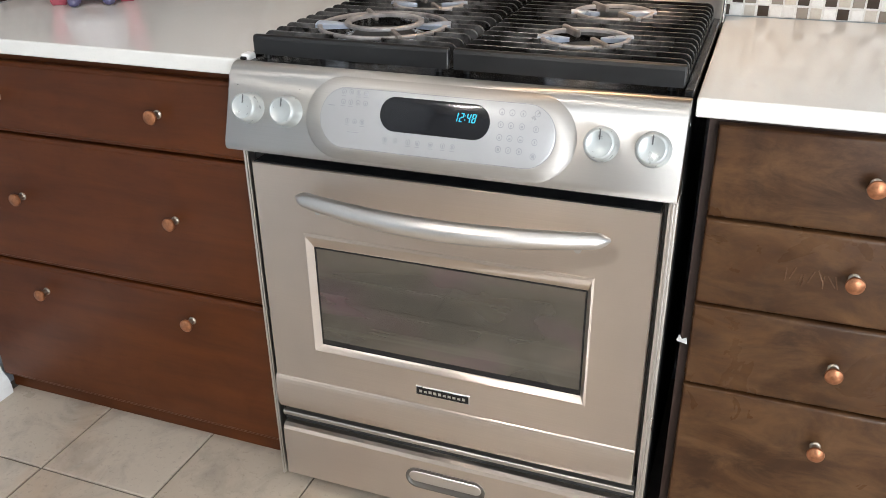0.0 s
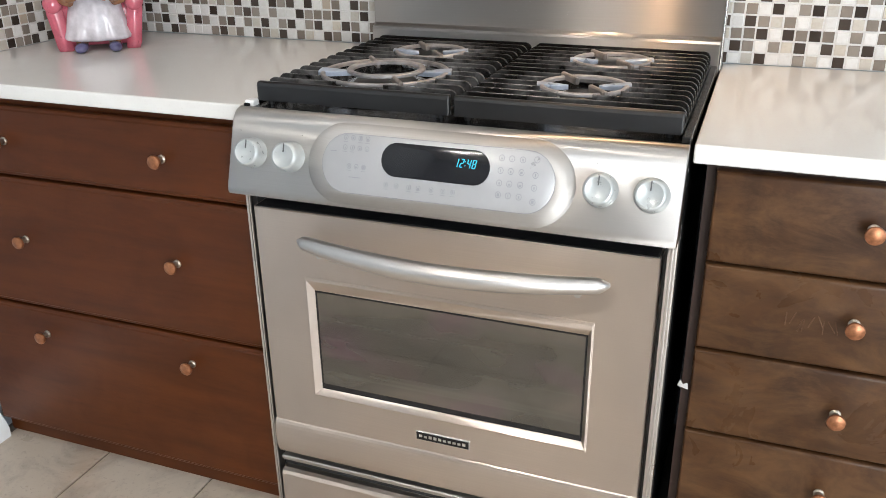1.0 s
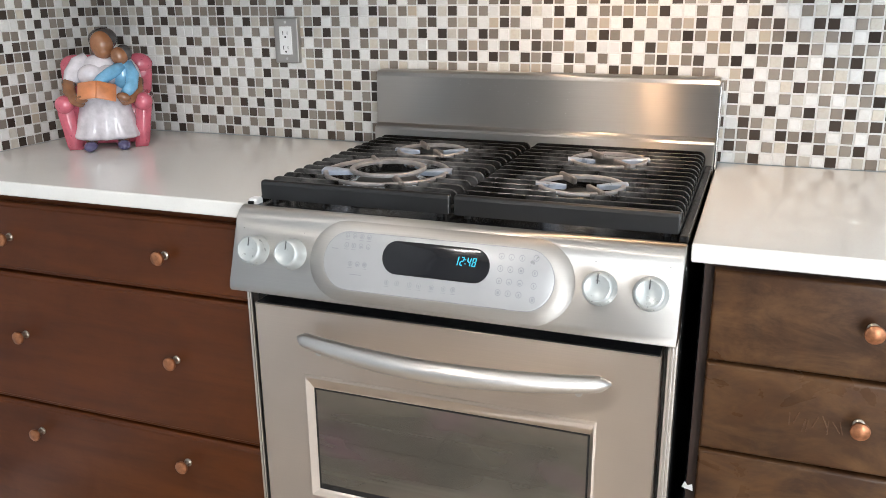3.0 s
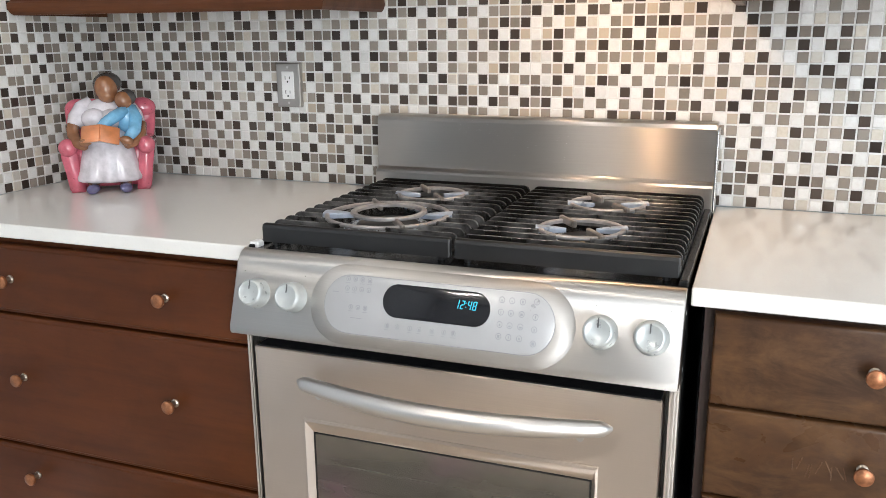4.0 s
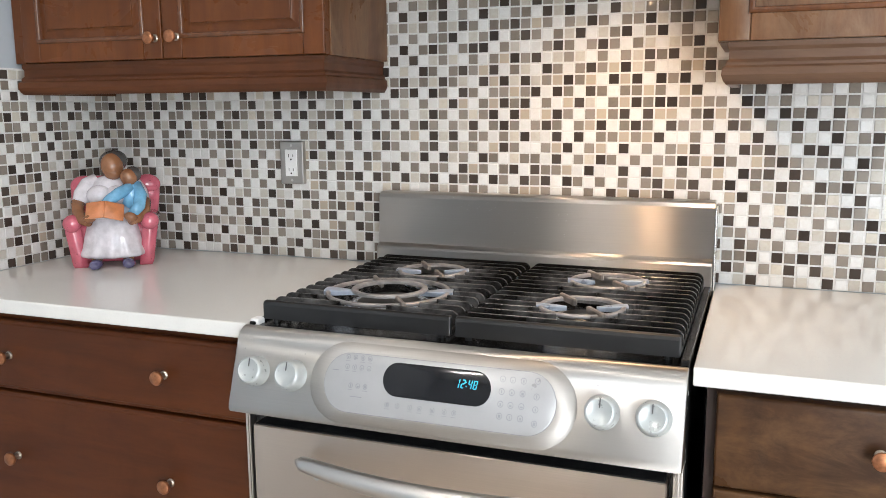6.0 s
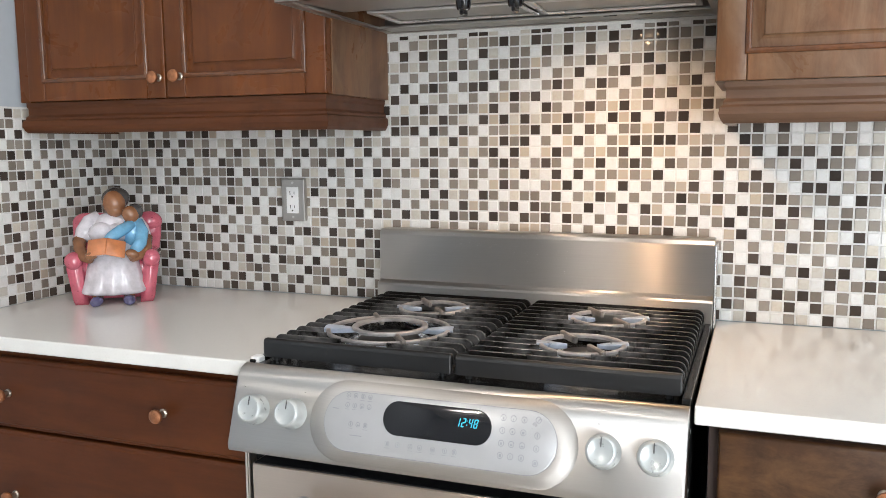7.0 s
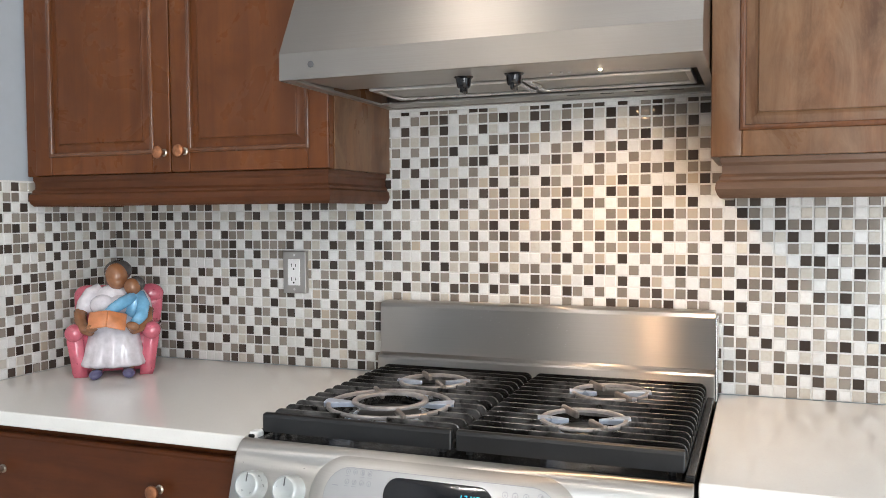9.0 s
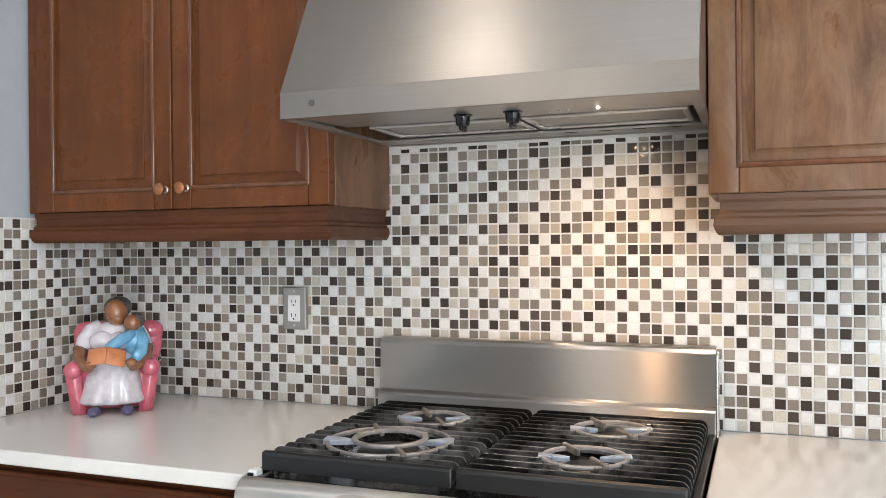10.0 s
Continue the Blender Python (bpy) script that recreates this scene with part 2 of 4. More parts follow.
g = Mat("oven_glass_painted_reflection", 0.06, 0.0, 0.7, 1.0)
# brown and pink room reflections are painted into the glass colour as noise
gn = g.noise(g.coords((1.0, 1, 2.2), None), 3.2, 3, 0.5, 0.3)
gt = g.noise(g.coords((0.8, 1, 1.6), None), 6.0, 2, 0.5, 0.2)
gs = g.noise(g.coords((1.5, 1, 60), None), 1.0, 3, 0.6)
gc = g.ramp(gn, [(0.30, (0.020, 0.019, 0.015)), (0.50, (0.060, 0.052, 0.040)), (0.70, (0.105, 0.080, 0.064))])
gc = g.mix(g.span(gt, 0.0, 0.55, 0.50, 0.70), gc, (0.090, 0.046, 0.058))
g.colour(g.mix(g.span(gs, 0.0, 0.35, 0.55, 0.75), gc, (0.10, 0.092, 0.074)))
g.b.inputs["Roughness"].default_value = 0.12
OVEN_GLASS = g.m
e = Mat("clock_light")
e.colour((0.0, 0.02, 0.03))
e.b.inputs["Emission Color"].default_value = (0.05, 0.75, 1.0, 1)
e.b.inputs["Emission Strength"].default_value = 0.85
CLOCK = e.m
e = Mat("warm_lamp_glow")
e.b.inputs["Emission Color"].default_value = (1.0, 0.75, 0.45, 1)
e.b.inputs["Emission Strength"].default_value = 6.0
GLOW = e.m
e = Mat("halogen_bulb_glow")
e.b.inputs["Emission Color"].default_value = (1.0, 0.80, 0.55, 1)
e.b.inputs["Emission Strength"].default_value = 130.0
BULB = e.m
w = Mat("window_pane", 0.02)
w.b.inputs["Transmission Weight"].default_value = 1.0
w.colour((0.95, 0.97, 0.97))
PANE = w.m


def glaze(name, c, rough=0.12, spots=None):
    a = Mat(name, rough, 0.0, 0.6)
    n = a.noise(a.coords(), 45.0, 4, 0.6)
    m = a.mix(a.span(n, 0, 1, 0.35, 0.7), c, tuple(k * 0.72 for k in c))
    if spots:
        s2 = a.noise(a.coords(), 170.0, 2, 0.5)
        m = a.mix(a.span(s2, 0, 0.8, 0.66, 0.72), m, spots)
    a.colour(m)
    a.bump(n, 0.15, 0.002)
    return a.m


# ---- building helpers ----


def base_of(ob):
    p = Vector((0, 0, 0))
    while ob:
        p += ob.location
        ob = ob.parent
    return p


def thing(name, at, label, category, group="", kind=""):
    ob = new(name)
    ob.empty_display_size = 0.05
    ob.location = at
    return tagged(ob, label, category, group, kind)


def part(name, bm, material, parent, label="", smooth=False):
    """Link a bmesh drawn in the room's metres as one mesh under a thing or a part."""
    mesh = bpy.data.meshes.new(name)
    if parent:
        bm.transform(Matrix.Translation(-base_of(parent)))
    bmesh.ops.recalc_face_normals(bm, faces=bm.faces)
    bm.to_mesh(mesh)
    bm.free()
    for m in material if isinstance(material, (list, tuple)) else [material]:
        mesh.materials.append(m)
    if smooth:
        mesh.shade_smooth()
        mesh.set_sharp_from_angle(angle=radians(38))
    ob = new(name, mesh)
    if parent:
        ob.parent = parent
    return tagged(ob, label)


def solid(name, bm, material, label, category, kind="", group="", smooth=False):
    ob = part(name, bm, material, None, label, smooth)
    return tagged(ob, "", category, group, kind)


def box(x0, x1, y0, y1, z0, z1, bevel=0.0, segments=2, bm=None, rough=0.0):
    own = bmesh.new()
    bmesh.ops.create_cube(own, size=1)
    for v in own.verts:
        v.co = Vector((x0 + (v.co.x + 0.5) * (x1 - x0), y0 + (v.co.y + 0.5) * (y1 - y0), z0 + (v.co.z + 0.5) * (z1 - z0)))
    if bevel:
        bmesh.ops.bevel(own, geom=own.edges[:], offset=bevel, segments=segments, profile=0.5, affect="EDGES")
    return merge(bm, own)


def merge(bm, own):
    if bm is None:
        return own
    mesh = bpy.data.meshes.new("tmp")
    own.to_mesh(mesh)
    own.free()
    bm.from_mesh(mesh)
    bpy.data.meshes.remove(mesh)
    return bm


def profile_x(points, x0, x1, bm=None, bevel=0.0):
    """A closed outline of (y, z) drawn out along x."""
    own = bmesh.new()
    a = [own.verts.new((x0, y, z)) for y, z in points]
    b = [own.verts.new((x1, y, z)) for y, z in points]
    own.faces.new(a), own.faces.new(b[::-1])
    n = len(points)
    for i in range(n):
        own.faces.new((a[i], b[i], b[(i + 1) % n], a[(i + 1) % n]))
    if bevel:
        ends = [ed for ed in own.edges if abs(ed.verts[0].co.x - ed.verts[1].co.x) < 1e-6]
        bmesh.ops.bevel(own, geom=ends, offset=bevel, segments=2, profile=0.5, affect="EDGES")
    return merge(bm, own)


def lathe(points, m, steps=24, bm=None):
    """Turn (radius, height) points round the z axis of the pose m."""
    own = bmesh.new()
    rings = []
    for r, h in points:
        if r < 1e-6:
            rings.append([own.verts.new(m @ Vector((0, 0, h)))])
        else:
            rings.append([own.verts.new(m @ Vector((r * math.cos(k * math.tau / steps), r * math.sin(k * math.tau / steps), h))) for k in range(steps)])
    for a, b in zip(rings, rings[1:]):
        for k in range(steps):
            j = (k + 1) % steps
            if len(a) == 1 and len(b) > 1:
                own.faces.new((a[0], b[k], b[j]))
            elif len(b) == 1 and len(a) > 1:
                own.faces.new((a[k], b[0], a[j]))
            elif len(a) > 1:
                own.faces.new((a[k], b[k], b[j], a[j]))
    return merge(bm, own)


def stadium(x0, x1, z0, z1, steps=10):
    r = (z1 - z0) / 2
    zc = (z0 + z1) / 2
    pts = []
    for k in range(steps + 1):
        a = -math.pi / 2 + math.pi * k / steps
        pts.append((x1 - r + r * math.cos(a), zc + r * math.sin(a)))
    for k in range(steps + 1):
        a = math.pi / 2 + math.pi * k / steps
        pts.append((x0 + r + r * math.cos(a), zc + r * math.sin(a)))
    return pts


def loft(rings, cap0=True, cap1=True, bm=None):
    own = bmesh.new()
    vs = [[own.verts.new(p) for p in ring] for ring in rings]
    n = len(vs[0])
    for a, b in zip(vs, vs[1:]):
        for k in range(n):
            own.faces.new((a[k], a[(k + 1) % n], b[(k + 1) % n], b[k]))
    if cap0:
        own.faces.new(vs[0][::-1])
    if cap1:
        own.faces.new(vs[-1])
    return merge(bm, own)


def tube(points, radii, steps=12, bm=None, flat=1.0):
    """A round bar along points; radii one a point; flat squeezes it along the path's second axis."""
    rings = []
    for i, p in enumerate(points):
        p = Vector(p)
        d = (Vector(points[min(i + 1, len(points) - 1)]) - Vector(points[max(i - 1, 0)])).normalized()
        up = Vector((0, 0, 1)) if abs(d.z) < 0.9 else Vector((0, 1, 0))
        s = d.cross(up).normalized()
        u = s.cross(d).normalized()
        rings.append([p + s * (radii[i] * math.cos(k * math.tau / steps)) + u * (radii[i] * flat * math.sin(k * math.tau / steps)) for k in range(steps)])
    return loft(rings, bm=bm)


def ellipsoid(c, r, m=None, bm=None, u=20, v=12):
    own = bmesh.new()
    bmesh.ops.create_uvsphere(own, u_segments=u, v_segments=v, radius=1)
    t = Matrix.Translation(c) @ (m or Matrix()) @ Matrix.Diagonal((*r, 1))
    own.transform(t)
    return merge(bm, own)


# ---- room ----
ZC = 0.914
P = 0.025
LEFT = -0.85
RIGHT, BACK, TOP = 3.2, -3.9, 2.6

wall_north = solid("wall_north", box(LEFT - 0.15, RIGHT + 0.15, 0.004, 0.15, 0, TOP), [PAINT], "grey painted kitchen wall behind the range", "wall", "structure")
wall_west = solid("wall_west", box(LEFT - 0.15, LEFT - 0.004, BACK, 0.004, 0, TOP), [PAINT], "pale grey painted side wall", "wall", "structure")
ceiling = solid("ceiling", box(LEFT - 0.15, RIGHT + 0.15, BACK - 0.15, 0.15, TOP, TOP + 0.12), [CEILING], "flat white painted ceiling", "ceiling", "structure")
floor = solid("floor", box(LEFT - 0.15, RIGHT + 0.15, BACK - 0.15, 0.15, -0.12, -0.004), [FLOOR_GROUT], "beige stone tiled kitchen floor with grey joints", "floor", "structure")


def wall_with_opening(name, along, at, thick, a0, a1, o0, o1, oz0, oz1, label):
    bm = None
    for p0, p1, z0, z1 in ((a0, o0, 0, TOP), (o1, a1, 0, TOP), (o0, o1, 0, oz0), (o0, o1, oz1, TOP)):
        if z1 - z0 < 0.01:
            continue
        if along == "x":
            bm = box(p0, p1, at - thick, at, z0, z1, bm=bm)
        else:
            bm = box(at, at + thick, p0, p1, z0, z1, bm=bm)
    return solid(name, bm, [PAINT], label, "wall", "structure")


wall_south = wall_with_opening("wall_south", "x", BACK, 0.15, LEFT - 0.15, RIGHT + 0.15, 1.75, 3.15, 0.05, 2.3, "grey painted wall with a wide glazed opening")
wall_east = wall_with_opening("wall_east", "y", RIGHT, 0.15, BACK, 0.004, -2.65, -1.15, 0.02, 2.15, "grey painted wall with a glazed door")
window_1 = thing("window_1", (2.45, BACK - 0.08, 0.05), "tall wide white framed window", "window", kind="structure")
for x0, x1, z0, z1 in ((1.75, 1.81, 0.05, 2.3), (3.09, 3.15, 0.05, 2.3), (1.81, 3.09, 0.05, 0.11), (1.81, 3.09, 2.24, 2.3), (2.42, 2.48, 0.11, 2.24)):
    part("window_frame", box(x0, x1, BACK - 0.11, BACK - 0.05, z0, z1, 0.004), TRIM_WHITE, window_1)
for x0, x1 in ((1.81, 2.42), (2.48, 3.09)):
    part("pane", box(x0, x1, BACK - 0.085, BACK - 0.079, 0.11, 2.24), PANE, window_1).visible_shadow = False
door_1 = thing("door_1", (RIGHT + 0.08, -1.9, 0.02), "white framed glazed patio door", "door", kind="structure")
for y0, y1, z0, z1 in ((-2.65, -2.56, 0.02, 2.15), (-1.24, -1.15, 0.02, 2.15), (-2.56, -1.24, 0.02, 0.14), (-2.56, -1.24, 2.06, 2.15), (-1.94, -1.86, 0.14, 2.06)):
    part("door_frame", box(RIGHT + 0.05, RIGHT + 0.11, y0, y1, z0, z1, 0.004), TRIM_WHITE, door_1)
for y0, y1 in ((-2.56, -1.94), (-1.86, -1.24)):
    part("pane", box(RIGHT + 0.077, RIGHT + 0.083, y0, y1, 0.14, 2.06), PANE, door_1).visible_shadow = False
outside = solid("ground", box(-30, 40, -60, 60, -0.4, -0.3), plain("lawn", (0.07, 0.10, 0.04), 0.9), "green lawn outside the house", "ground", "structure")

bb = profile_x([(0, 0), (0.043, 0), (0.043, 0.026), (0.038, 0.042), (0.026, 0.060), (0.020, 0.088), (0.014, 0.100), (0, 0.104)], 0, 1)
bb.transform(Matrix(((0, 1, 0, LEFT - 0.004), (1, 0, 0, 0), (0, 0, 1, 0), (0, 0, 0, 1))) @ Matrix.Diagonal((1, 1, 1, 1)))
for v in bb.verts:
    v.co.y = -0.6055 if v.co.y > 0.5 else BACK
baseboard = solid("baseboard", bb, [TRIM_WHITE], "white painted baseboard along the side wall", "baseboard", "structure")
# unseen fittings with glowing discs; all but the first belong to added fill
for px, py, watts in POTS:
    pot = thing("unseen_ceiling_light", (px, py, TOP), "white recessed ceiling light out of view, lit warm, partly added fill", "ceiling light", "pot lights")
    part("trim_ring", lathe([(0.072, 0), (0.094, 0), (0.097, -0.004), (0.092, -0.009), (0.074, -0.006), (0.072, 0)], pose(px, py, TOP), 28), TRIM_WHITE, pot, smooth=True)
    part("diffuser", lathe([(0.0, -0.002), (0.071, -0.002), (0.071, 0.0), (0, 0)], pose(px, py, TOP), 28), GLOW, pot)


# ---- base cabinets and counters ----


def drawer_knob(x, y, z, parent):
    """A mushroom knob that points to -y from the face at y."""
    m = pose(x, y, z, 90)
    k = part("knob", lathe([(0.0088, 0), (0.0088, 0.002), (0.0064, 0.004), (0.0060, 0.014), (0.0080, 0.0175)], m, 16), COPPER_STEM, parent, smooth=True)
    part("knob_cap", lathe([(0.0080, 0.0170), (0.0128, 0.0195), (0.0143, 0.0230), (0.0136, 0.0262), (0.0095, 0.0290), (0.0, 0.0302)], m, 18), COPPER, k, smooth=True)
    return k


def drawer_front(x0, x1, z0, z1, y, material, parent, edge=0.010, rounded=False):
    """A solid front with a moulded edge, face at y."""
    def ring(d, yy):
        return [(x0 + d, yy, z0 + d), (x1 - d, yy, z0 + d), (x1 - d, yy, z1 - d), (x0 + d, yy, z1 - d)]
    if rounded:
        steps = [ring(edge * (1 - math.cos(a)) , y + edge * 0.8 * (1 - math.sin(a))) for a in (math.pi / 2 * k / 6 for k in range(7))]
        return part("drawer", loft([ring(0, y + 0.020)] + steps), material, parent, smooth=True)
    bm = loft([ring(0, y + 0.020), ring(0, y + 0.0065), ring(0.001, y + 0.0045), ring(0.004, y + 0.0025), ring(edge - 0.003, y + 0.0022), ring(edge, y)])
    return part("drawer", bm, material, parent)


left_cab = thing("base_cabinet", (-0.405, -0.30, 0), "dark cherry base cabinet with three wide drawers", "cabinet")
bm = box(-0.834, -0.006, -0.582, -0.02, 0.05, 0.884)
bm = box(-0.834, -0.006, -0.576, -0.40, 0.0, 0.05, bm=bm)
part("body", bm, WOOD_BASE, left_cab)
for z0, z1, kz in ((0.711, 0.862, 0.790), (0.400, 0.705, 0.569), (0.052, 0.394, 0.334)):
    d = drawer_front(-0.828, -0.008, z0, z1, -0.605, WOOD_BASE, left_cab)
    for kx in (-0.610, -0.215):
        drawer_knob(kx, -0.605, kz - 0.003, d)

DRAWERS = []
right_cab = thing("base_cabinet", (1.02, -0.30, 0), "worn brown base cabinet with four drawers", "cabinet")
bm = box(0.782, 1.262, -0.582, -0.02, 0.05, 0.884)
bm = box(0.782, 1.262, -0.576, -0.40, 0.0, 0.05, bm=bm)
part("body", bm, DARK_WOOD, right_cab)
for z0, z1, kz in ((0.721, 0.868, 0.803), (0.568, 0.716, 0.650), (0.410, 0.563, 0.488), (0.052, 0.405, 0.332)):
    d = drawer_front(0.797, 1.246, z0, z1, -0.605, WOOD_RIGHT, right_cab, 0.007, True)
    drawer_knob(1.020, -0.605, kz, d)
    DRAWERS.append(d)


def counter(x0, x1, label):
    ob = solid("countertop", box(x0, x1, -0.632, -0.002, 0.8845, ZC, 0.0035, 3), [QUARTZ], label, "countertop")
    return ob


counter(LEFT - 0.002, -0.006, "white quartz countertop with an eased edge")
counter(0.763, 1.262, "bright white quartz countertop beside the range")
# white block stands in for light reflected off the polished counter end
solid("edge_glint_block", box(-0.004, 0.014, -0.622, -0.600, 0.898, 0.921, 0.003), [WHITE_PLASTIC], "small white block added as the bright glint on the counter's end", "spacer")
tag = bmesh.new()
tv = [tag.verts.new(c) for c in ((0.776, -0.600, 0.487), (0.794, -0.611, 0.489), (0.792, -0.609, 0.500), (0.785, -0.605, 0.494), (0.780, -0.602, 0.499))]
tag.faces.new(tv)
ex = bmesh.ops.extrude_face_region(tag, geom=tag.faces[:])
for el in ex["geom"]:
    if isinstance(el, bmesh.types.BMVert):
        el.co += Vector((0.0006, 0.001, 0.0))
solid("paper_scrap", tag, [WHITE_PLASTIC], "torn white paper scrap stuck beside the cabinet", "paper")

scr = random.Random(4)
for k in range(9):
    x = 0.925 + 0.009 * k + scr.gauss(0, 0.002)
    own = box(-0.0008, 0.0008, -0.6060, -0.6049, -0.011, 0.011, 0.0003, 1)
    own.transform(pose(x, 0, 0.640 + scr.gauss(0, 0.006), 0, scr.gauss(10, 22), 0))
    part("scratch", own, WOOD_RAIL_R, DRAWERS[1], "pale scratch in the varnish")

# ---- range ----
RC = 0.377
rng = thing("gas_range", (RC, -0.33, 0), "stainless steel slide-in gas range with black grates", "range")
body = part("body", box(0.0, 0.754, -0.625, -0.03, 0.06, 0.905, 0.002), BLACK_SIDE, rng)
for fx in (0.05, 0.70):
    for fy in (-0.58, -0.10):
        part("foot", lathe([(0.018, 0), (0.018, 0.012), (0.010, 0.016), (0.010, 0.061), (0, 0.061)], pose(fx, fy, 0), 14), BLACK_SIDE, rng)
for x0, x1 in ((-0.0055, 0.0042), (0.7415, 0.757)):
    bm = box(x0, x1, -0.648, -0.620, 0.012, 0.780, 0.003, 2)
    bm = box((x0 + x1) / 2 - 0.0025, (x0 + x1) / 2 + 0.0025, -0.651, -0.640, 0.012, 0.780, 0.002, 2, bm=bm)
    part("side_trim", bm, STEEL_SATIN, rng, "narrow bright steel side strip")

for sx, sy, sz, sr in ((0.7562, -0.6150, 0.868, 0.0045), (0.7560, -0.6240, 0.780, 0.0055), (0.7560, -0.6200, 0.846, 0.003), (0.7560, -0.6180, 0.760, 0.003)):
    part("dried_drip", ellipsoid((sx, sy, sz), (0.0012, sr * 0.7, sr), u=8, v=6), WHITE_PLASTIC, rng, "small dried white drip")
# control panel: a sloped, rounded fascia
YT, ZT, YB, ZB = -0.662, 0.893, -0.700, 0.790
pts = [(-0.6275, 0.890), (-0.6280, 0.9095), (-0.6320, 0.9130)]
for k in range(7):
    a = radians(88 - 70 * k / 6)
    pts.append((-0.636 - 0.0275 * math.cos(a), 0.8870 + 0.0275 * math.sin(a)))
pts += [(YB, ZB), (-0.7012, 0.780), (-0.699, 0.7745), (-0.693, 0.7725), (-0.640, 0.7725), (-0.6275, 0.80)]
panel = part("control_panel", profile_x(pts, -0.003, 0.7575, bevel=0.0025), STEEL, rng, "brushed steel control panel", smooth=True)
SL = Vector((0, YT - YB, ZT - ZB)).normalized()
NRM = Vector((0, -SL.z, SL.y))


def face(x, z, off=0.0):
    k = (z - ZB) / (ZT - ZB)
    return Vector((x, YB + (YT - YB) * k, z)) + NRM * off


def pod_rings(spec, steps=14):
    """spec: rows of x0, x1, z0, z1, offset from the sloped face."""
    return [[face(x, z, off) for x, z in stadium(x0, x1, z0, z1, steps)] for x0, x1, z0, z1, off in spec]


part("bezel", loft(pod_rings([(0.147, 0.606, 0.7805, 0.9085, -0.0035), (0.150, 0.603, 0.783, 0.906, 0.0003), (0.1545, 0.5985, 0.7860, 0.9035, 0.0032), (0.161, 0.592, 0.7900, 0.9002, 0.0064), (0.1685, 0.5855, 0.7938, 0.8965, 0.0090), (0.176, 0.579, 0.7970, 0.8932, 0.0106), (0.1815, 0.5735, 0.7995, 0.8908, 0.0112)])), STEEL_BEZEL, panel, "raised oval steel surround", smooth=True)
part("panel_seam", loft(pod_rings([(0.1816, 0.5734, 0.7996, 0.8907, 0.0105), (0.1816, 0.5734, 0.7996, 0.8907, 0.0115)])), MARK, panel, "thin grey seam round the touch pad")
touch = part("touch_panel", loft(pod_rings([(0.1826, 0.5724, 0.8004, 0.8899, 0.010), (0.1826, 0.5724, 0.8004, 0.8899, 0.0124), (0.1845, 0.5705, 0.8020, 0.8883, 0.0134)])), PANEL_PLASTIC, panel, "pale silver touch pad panel", smooth=True)
disp = part("display", loft(pod_rings([(0.288, 0.470, 0.8320, 0.8830, 0.012), (0.288, 0.470, 0.8320, 0.8830, 0.0140), (0.290, 0.468, 0.8335, 0.8815, 0.0147)])), DISPLAY, panel, "glossy black oval display", smooth=True)


def on_face(x0, x1, z0, z1, off, thick, lean=0.0, bm=None):
    r = [[face(x + lean * (z - z0), z, o) for x, z in ((x0, z0), (x1, z0), (x1, z1), (x0, z1))] for o in (off, off + thick)]
    return loft(r, bm=bm)


# seven-segment clock: 12:48
SEG = {"1": "bc", "2": "abged", "4": "fgbc", "8": "abcdefg"}


def digit(ch, x, z, w, h, bm):
    t = 0.0016
    rects = {"a": (x + t, x + w - t, z + h - t, z + h), "g": (x + t, x + w - t, z + h / 2 - t / 2, z + h / 2 + t / 2), "d": (x + t, x + w - t, z, z + t),
             "f": (x, x + t, z + h / 2 + 0.0004, z + h - 0.0004), "b": (x + w - t, x + w, z + h / 2 + 0.0004, z + h - 0.0004),
             "e": (x, x + t, z + 0.0004, z + h / 2 - 0.0004), "c": (x + w - t, x + w, z + 0.0004, z + h / 2 - 0.0004)}
    for sname in SEG[ch]:
        x0, x1, z0, z1 = rects[sname]
        lean = 0.18
        bm = on_face(x0 + lean * (z0 - z), x1 + lean * (z0 - z), z0, z1, 0.0146, 0.0006, lean, bm)
    return bm


bm = None
for ch, x in (("1", 0.4110), ("2", 0.4200), ("4", 0.4315), ("8", 0.4400)):
    bm = digit(ch, x, 0.8558, 0.0064, 0.0132, bm)
for zz in (0.8586, 0.8645):
    bm = on_face(0.4290, 0.4304, zz, zz + 0.0015, 0.0146, 0.0006, 0, bm)
part("clock_digits", bm, CLOCK, disp, "glowing cyan clock digits")

